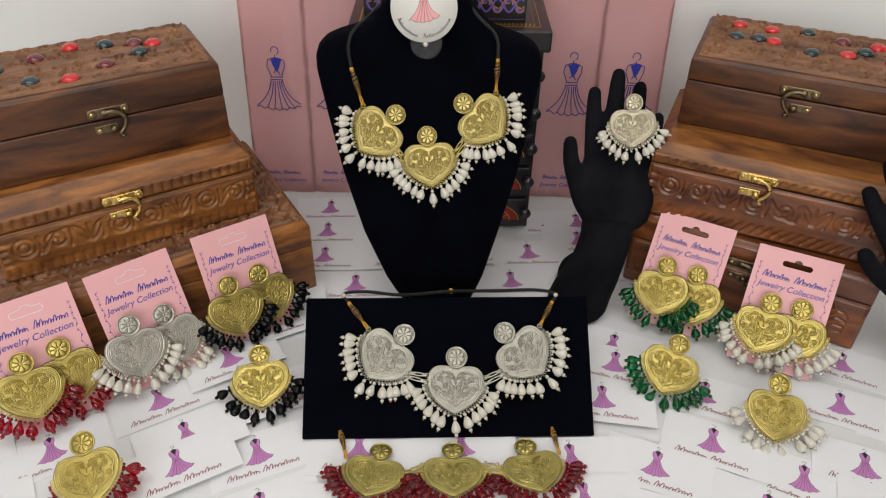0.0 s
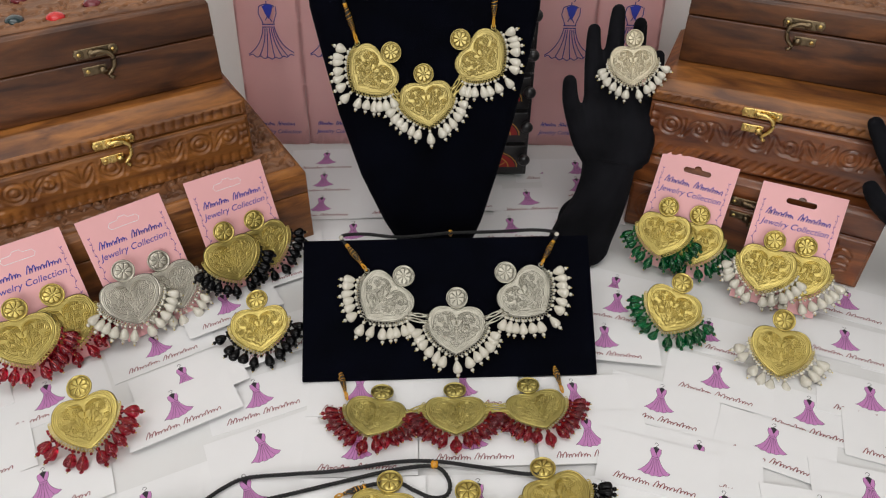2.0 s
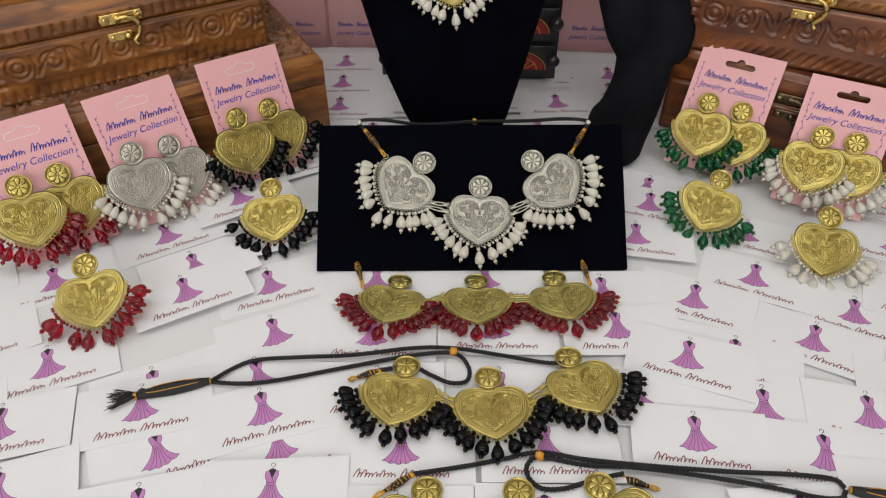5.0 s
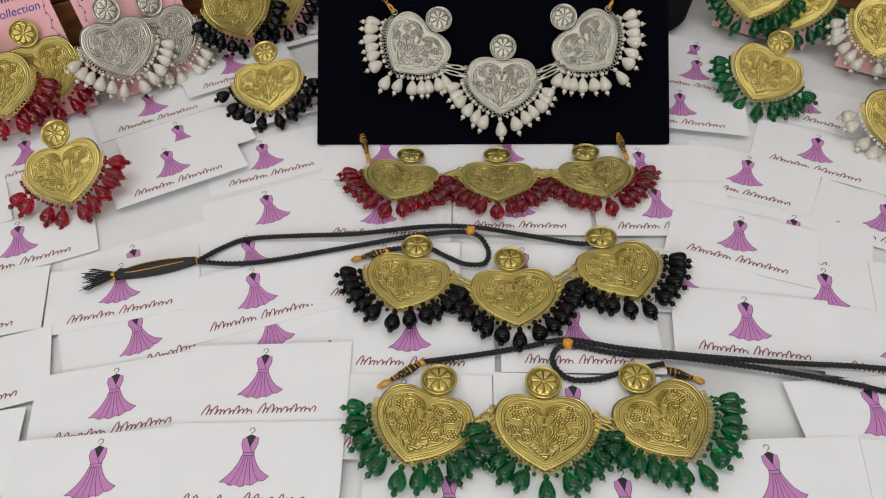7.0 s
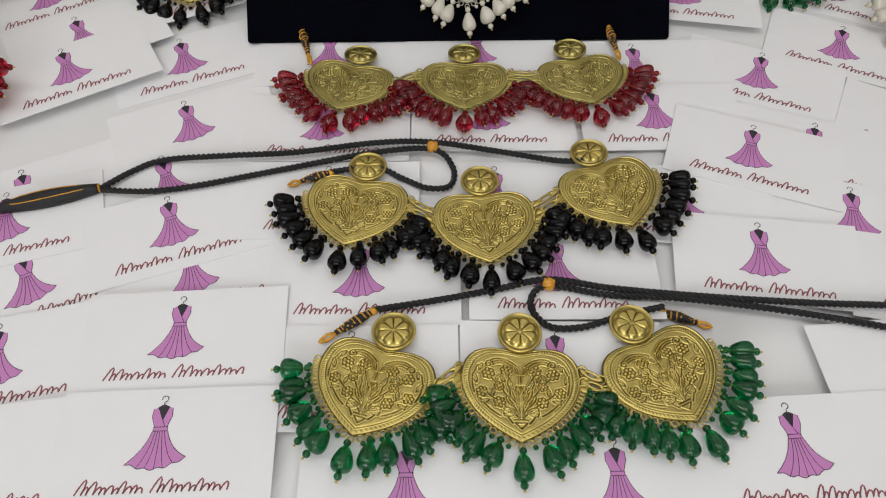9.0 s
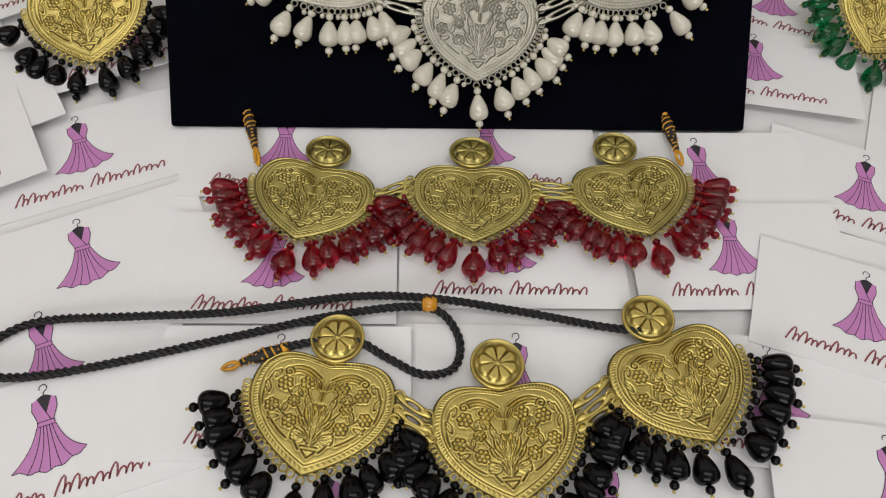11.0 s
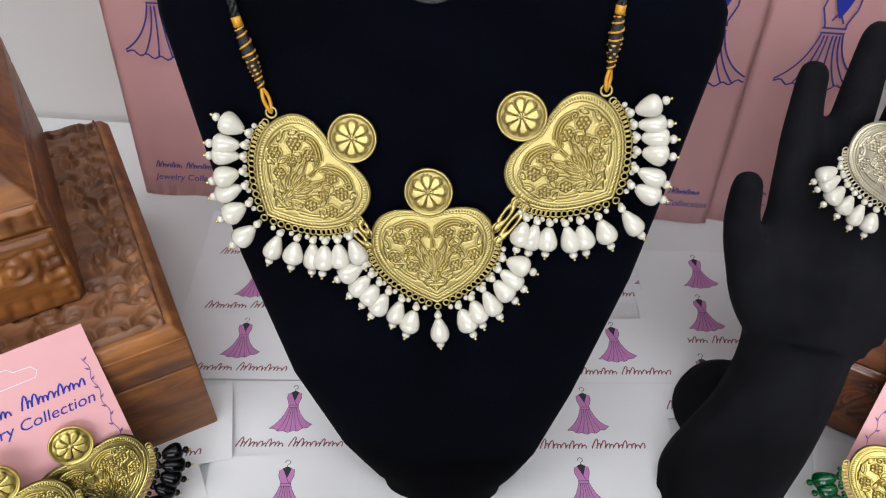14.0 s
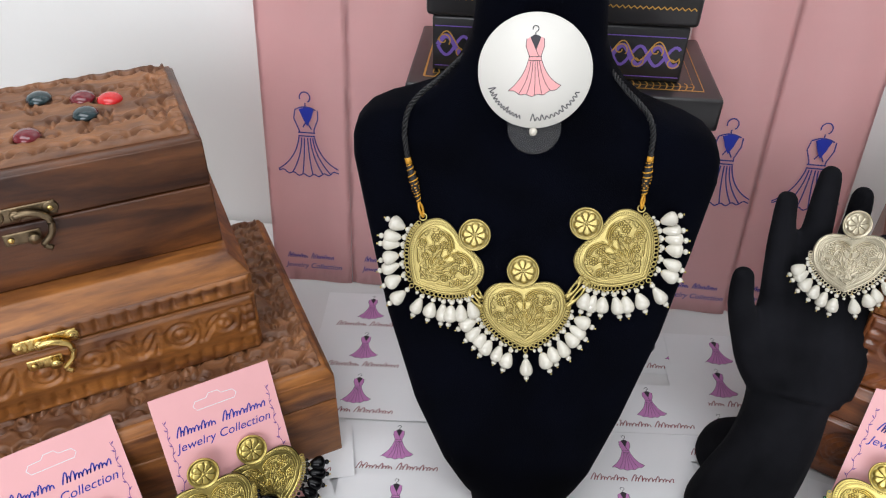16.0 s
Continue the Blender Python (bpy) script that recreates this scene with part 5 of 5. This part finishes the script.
def carded_pair(x, y, yaw, rise, metal, bead, pair, hole, label, seed):
    """A pink card leaning back on a box, with a pair of earrings: (disc, tip) on the card, front one first."""
    tilt = math.degrees(math.asin(rise / 0.122))
    m = pose(x, y, 0.003, 0, 0, yaw) @ pose(0, 0, 0, tilt)
    ob = thing("earring_card", m, label, "earring card", "pink cards with earrings")
    part("backing_card", pink_holed if hole else pink_plain, None, ob)
    if not hole:
        part("hang_tab", tab_me, None, ob, "cut hanging tab", pose(0, 0.108, 0.0002))
    w0 = -(pc_l1 + pc_l2 + 0.005) / 2
    part("name_bar", pc_word1, None, ob, "", pose(w0, 0.0905, 0.0002))
    part("name_bar", pc_word2, None, ob, "", pose(w0 + pc_l1 + 0.005, 0.0905, 0.0002))
    part("lettering", card_text, None, ob, "blue words", pose(0.0, 0.0805, 0.0002))
    for s in (-1, 1):
        part("vine_print", vine_me, None, ob, "", pose(s * 0.0345, 0.030, 0.0002))
    for k, (d, t) in enumerate(pair):
        h = 0.0115 if k == 0 else 0.004
        D = m @ Vector((d[0], d[1], h))
        Tt = m @ Vector((t[0], t[1], h + 0.001))
        earring("%s heart earring with %s drops on a pink card" % (metal, bead), D, Tt, m.to_3x3() @ Vector((0, 0, 1)), metal, bead, seed + k, 0, 12)


carded_pair(-0.1878, 0.7095, 35.9, 0.111, "gold", "jet black", [((-0.021, 0.0664), (-0.0214, 0.014)), ((0.0132, 0.0655), (0.0206, 0.0105))], False, "pink card with jet-drop earrings leaning on a box", 71)
carded_pair(-0.2638, 0.6462, 39.9, 0.106, "bright silver", "pearl", [((-0.020, 0.0669), (-0.0251, 0.0155)), ((0.0138, 0.062), (0.0182, 0.0085))], False, "pink card with silver pearl-drop earrings leaning on a box", 73)
carded_pair(-0.3414, 0.590, 36.7, 0.107, "gold", "ruby red", [((-0.0187, 0.0673), (-0.0239, 0.0144)), ((0.0127, 0.0667), (0.0165, 0.0119))], False, "pink card with ruby-drop earrings leaning on a box", 75)
carded_pair(0.2418, 0.7421, -26.6, 0.0985, "gold", "emerald green", [((-0.0154, 0.0646), (-0.0107, 0.0132)), ((0.0165, 0.0651), (0.0246, 0.0115))], True, "pink card with emerald-drop earrings leaning on a box", 77)
carded_pair(0.3353, 0.6864, -23.7, 0.098, "gold", "pearl", [((-0.0146, 0.0654), (-0.0162, 0.016)), ((0.0149, 0.0675), (0.0186, 0.0155))], True, "pink card with pearl-drop earrings leaning on a box", 79)


# ---- cords of the necklaces on the table ----
def z_on(pts, r=0.0024):
    return [(x, y, max(lay(x + u, y + v) for u in (-0.014, 0, 0.014) for v in (-0.006, 0, 0.006)) + r + dz) for x, y, dz in pts]


def amber(parent, inv, x, y, yaw):
    bm = lathe([(0.0022, -0.003), (0.0034, -0.0026), (0.0036, 0), (0.0034, 0.0026), (0.0022, 0.003)], 16)
    part("slide_bead", bm, AMBER, parent, "amber sliding bead", inv @ pose(x, y, lay(x, y) + 0.0035, 0, 0, yaw))


def tassel(parent, inv, p, q, seed):
    """A black silk tassel from its knot p to its loose end q."""
    rng = random.Random(seed)
    p, q = Vector(p), Vector(q)
    d = q - p
    side = Vector((-d.y, d.x, 0)).normalized()
    head = tube(smooth_line([p, p + d * 0.3, p + d * 0.55, p + d * 0.74], 0.002), lambda t: 0.0016 + 0.0034 * math.sin(math.pi * min(1, 0.1 + 0.8 * t)), 14)
    tl = part("tassel", head, CORD, parent, "black silk tassel bound with gold thread", inv)
    for k in (0.02, 0.74):
        c = p + d * k
        ring = tube([c - d * 0.03, c, c + d * 0.03], 0.0026, 12)
        part("binding", ring, THREAD, tl, "gold thread binding")
    fr = bmesh.new()
    for i in range(46):
        a, b = rng.uniform(-1, 1), rng.uniform(0, 1)
        s = p + d * 0.74 + side * a * 0.0018 + Vector((0, 0, b * 0.002))
        e = p + d * rng.uniform(0.94, 1.05) + side * a * 0.009 + Vector((0, 0, b * 0.004 - 0.0015))
        tube([s, (s + e) / 2 + side * rng.uniform(-0.001, 0.001), e], 0.00032, 4, fr)
    part("fringe", fr, CORD, tl, "loose thread ends")
    gl = bmesh.new()
    for a in (-0.6, 0.1, 0.7):
        tube(smooth_line([p + Vector((0, 0, 0.002)), p + d * 0.25 + side * a * 0.004 + Vector((0, 0, 0.0042)), p + d * 0.55 + side * a * 0.004 + Vector((0, 0, 0.0038)), p + d * 0.74 + Vector((0, 0, 0.0018)), p + d * 0.95 + side * a * 0.006], 0.002), 0.00035, 4, gl)
    part("gold_strands", gl, THREAD, tl, "gold thread strands")


ob, inv = BLACK_CORD
part("cord", cord_bm(z_on([(-0.176, 0.4525, 0), (-0.163, 0.466, 0), (-0.147, 0.475, 0), (-0.111, 0.478, 0), (-0.075, 0.482, 0), (-0.03, 0.491, 0.002), (0.002, 0.4915, 0.003), (0.039, 0.489, 0), (0.071, 0.485, 0.001), (0.086, 0.482, 0.002)])), CORD, ob, "black twisted cord", inv)
part("cord", cord_bm(z_on([(-0.176, 0.4515, 0), (-0.151, 0.451, 0), (-0.125, 0.456, 0), (-0.074, 0.471, 0), (-0.03, 0.484, 0), (0.002, 0.488, 0.001), (0.014, 0.478, 0), (0.013, 0.465, 0), (0.001, 0.460, 0), (-0.013, 0.466, 0), (-0.029, 0.473, 0.0005), (-0.053, 0.468, 0.001)])), CORD, ob, "black twisted cord", inv)
amber(ob, inv, 0.002, 0.490, 90)
z = lay(-0.06, 0.463) + 0.003
thread_wrap(ob, inv, (-0.052, 0.4682, z), (-0.0745, 0.458, z))
tassel(ob, inv, (-0.177, 0.452, lay(-0.177, 0.452) + 0.003), (-0.243, 0.430, lay(-0.243, 0.43) + 0.003), 5)

ob, inv = GREEN_CORD
part("cord", cord_bm(z_on([(-0.02, 0.382, 0.001), (0.014, 0.391, 0), (0.04, 0.398, 0), (0.064, 0.4025, 0.003), (0.096, 0.4, 0.001), (0.145, 0.397, 0.001), (0.192, 0.396, 0.001), (0.230, 0.3965, 0), (0.2555, 0.3945, 0), (0.2610, 0.3885, 0)])), CORD, ob, "black twisted cord", inv)
part("cord", cord_bm(z_on([(0.2610, 0.3865, 0), (0.256, 0.381, 0), (0.240, 0.381, 0), (0.221, 0.385, 0), (0.175, 0.392, 0), (0.128, 0.396, 0.0005), (0.093, 0.397, 0), (0.063, 0.4, 0.001), (0.055, 0.39, 0), (0.063, 0.378, 0), (0.079, 0.378, 0), (0.098, 0.385, 0), (0.119, 0.391, 0.001)])), CORD, ob, "black twisted cord", inv)
amber(ob, inv, 0.064, 0.4015, 80)
z = lay(-0.03, 0.37) + 0.003
thread_wrap(ob, inv, (-0.020, 0.382, z), (-0.044, 0.364, z))
z = lay(0.13, 0.386) + 0.003
thread_wrap(ob, inv, (0.119, 0.391, z), (0.142, 0.3835, z))
tassel(ob, inv, (0.264, 0.387, lay(0.264, 0.387) + 0.003), (0.330, 0.374, lay(0.33, 0.374) + 0.003), 6)


# ---- tag on the bust ----
tag = thing("shop_tag", pose(-0.0195, 0.8010, 0.2925, 0, -4, 0) @ pose(0, 0, 0, 73), "round white tag with a pink dress hung on the bust's neck", "tag")
face = lathe([(0.0302, 0), (0.0304, 0.0004), (0.0302, 0.0010)], 64, "Z")
part("disc", face, TAG_PAPER, tag, "", pose(0, 0.0305, 0))
part("dress_print", dress_print(0.037, ROSE), None, tag, "rose pink dress", pose(0.0, 0.0545, 0.0012))
for a0, a1 in ((200, 254), (266, 336)):
    bm = bmesh.new()
    line = []
    for i in range(97):
        c = radians(a0 + (a1 - a0) * i / 96)
        r = 0.0292 - (0.0044 if i < 8 else 0.0034 if i // 8 in (2, 7) else 0.0021) * (0.5 - 0.5 * math.cos(2 * math.pi * i / 8))
        line.append((r * math.cos(c), r * math.sin(c)))
    stroke_flat(bm, line, 0.0006, 0, 0)
    part("name_bar", mesh_of(bm, INK, False), None, tag, "", pose(0, 0.0305, 0.0012) @ Matrix.Diagonal((0.9, 0.9, 1, 1)))
acr = lathe([(0.0145, 0), (0.0147, 0.0003), (0.0145, 0.0006)], 40, "Z")
part("clear_disc", acr, ACRYLIC, tag, "clear plastic disc", pose(0.0005, 0.000, -0.0012))
s = bmesh.new()
bmesh.ops.create_uvsphere(s, u_segments=14, v_segments=10, radius=0.0024)
part("pin", s, PEARL, tag, "pearl-headed pin", pose(0.0, -0.0015, 0.0018))
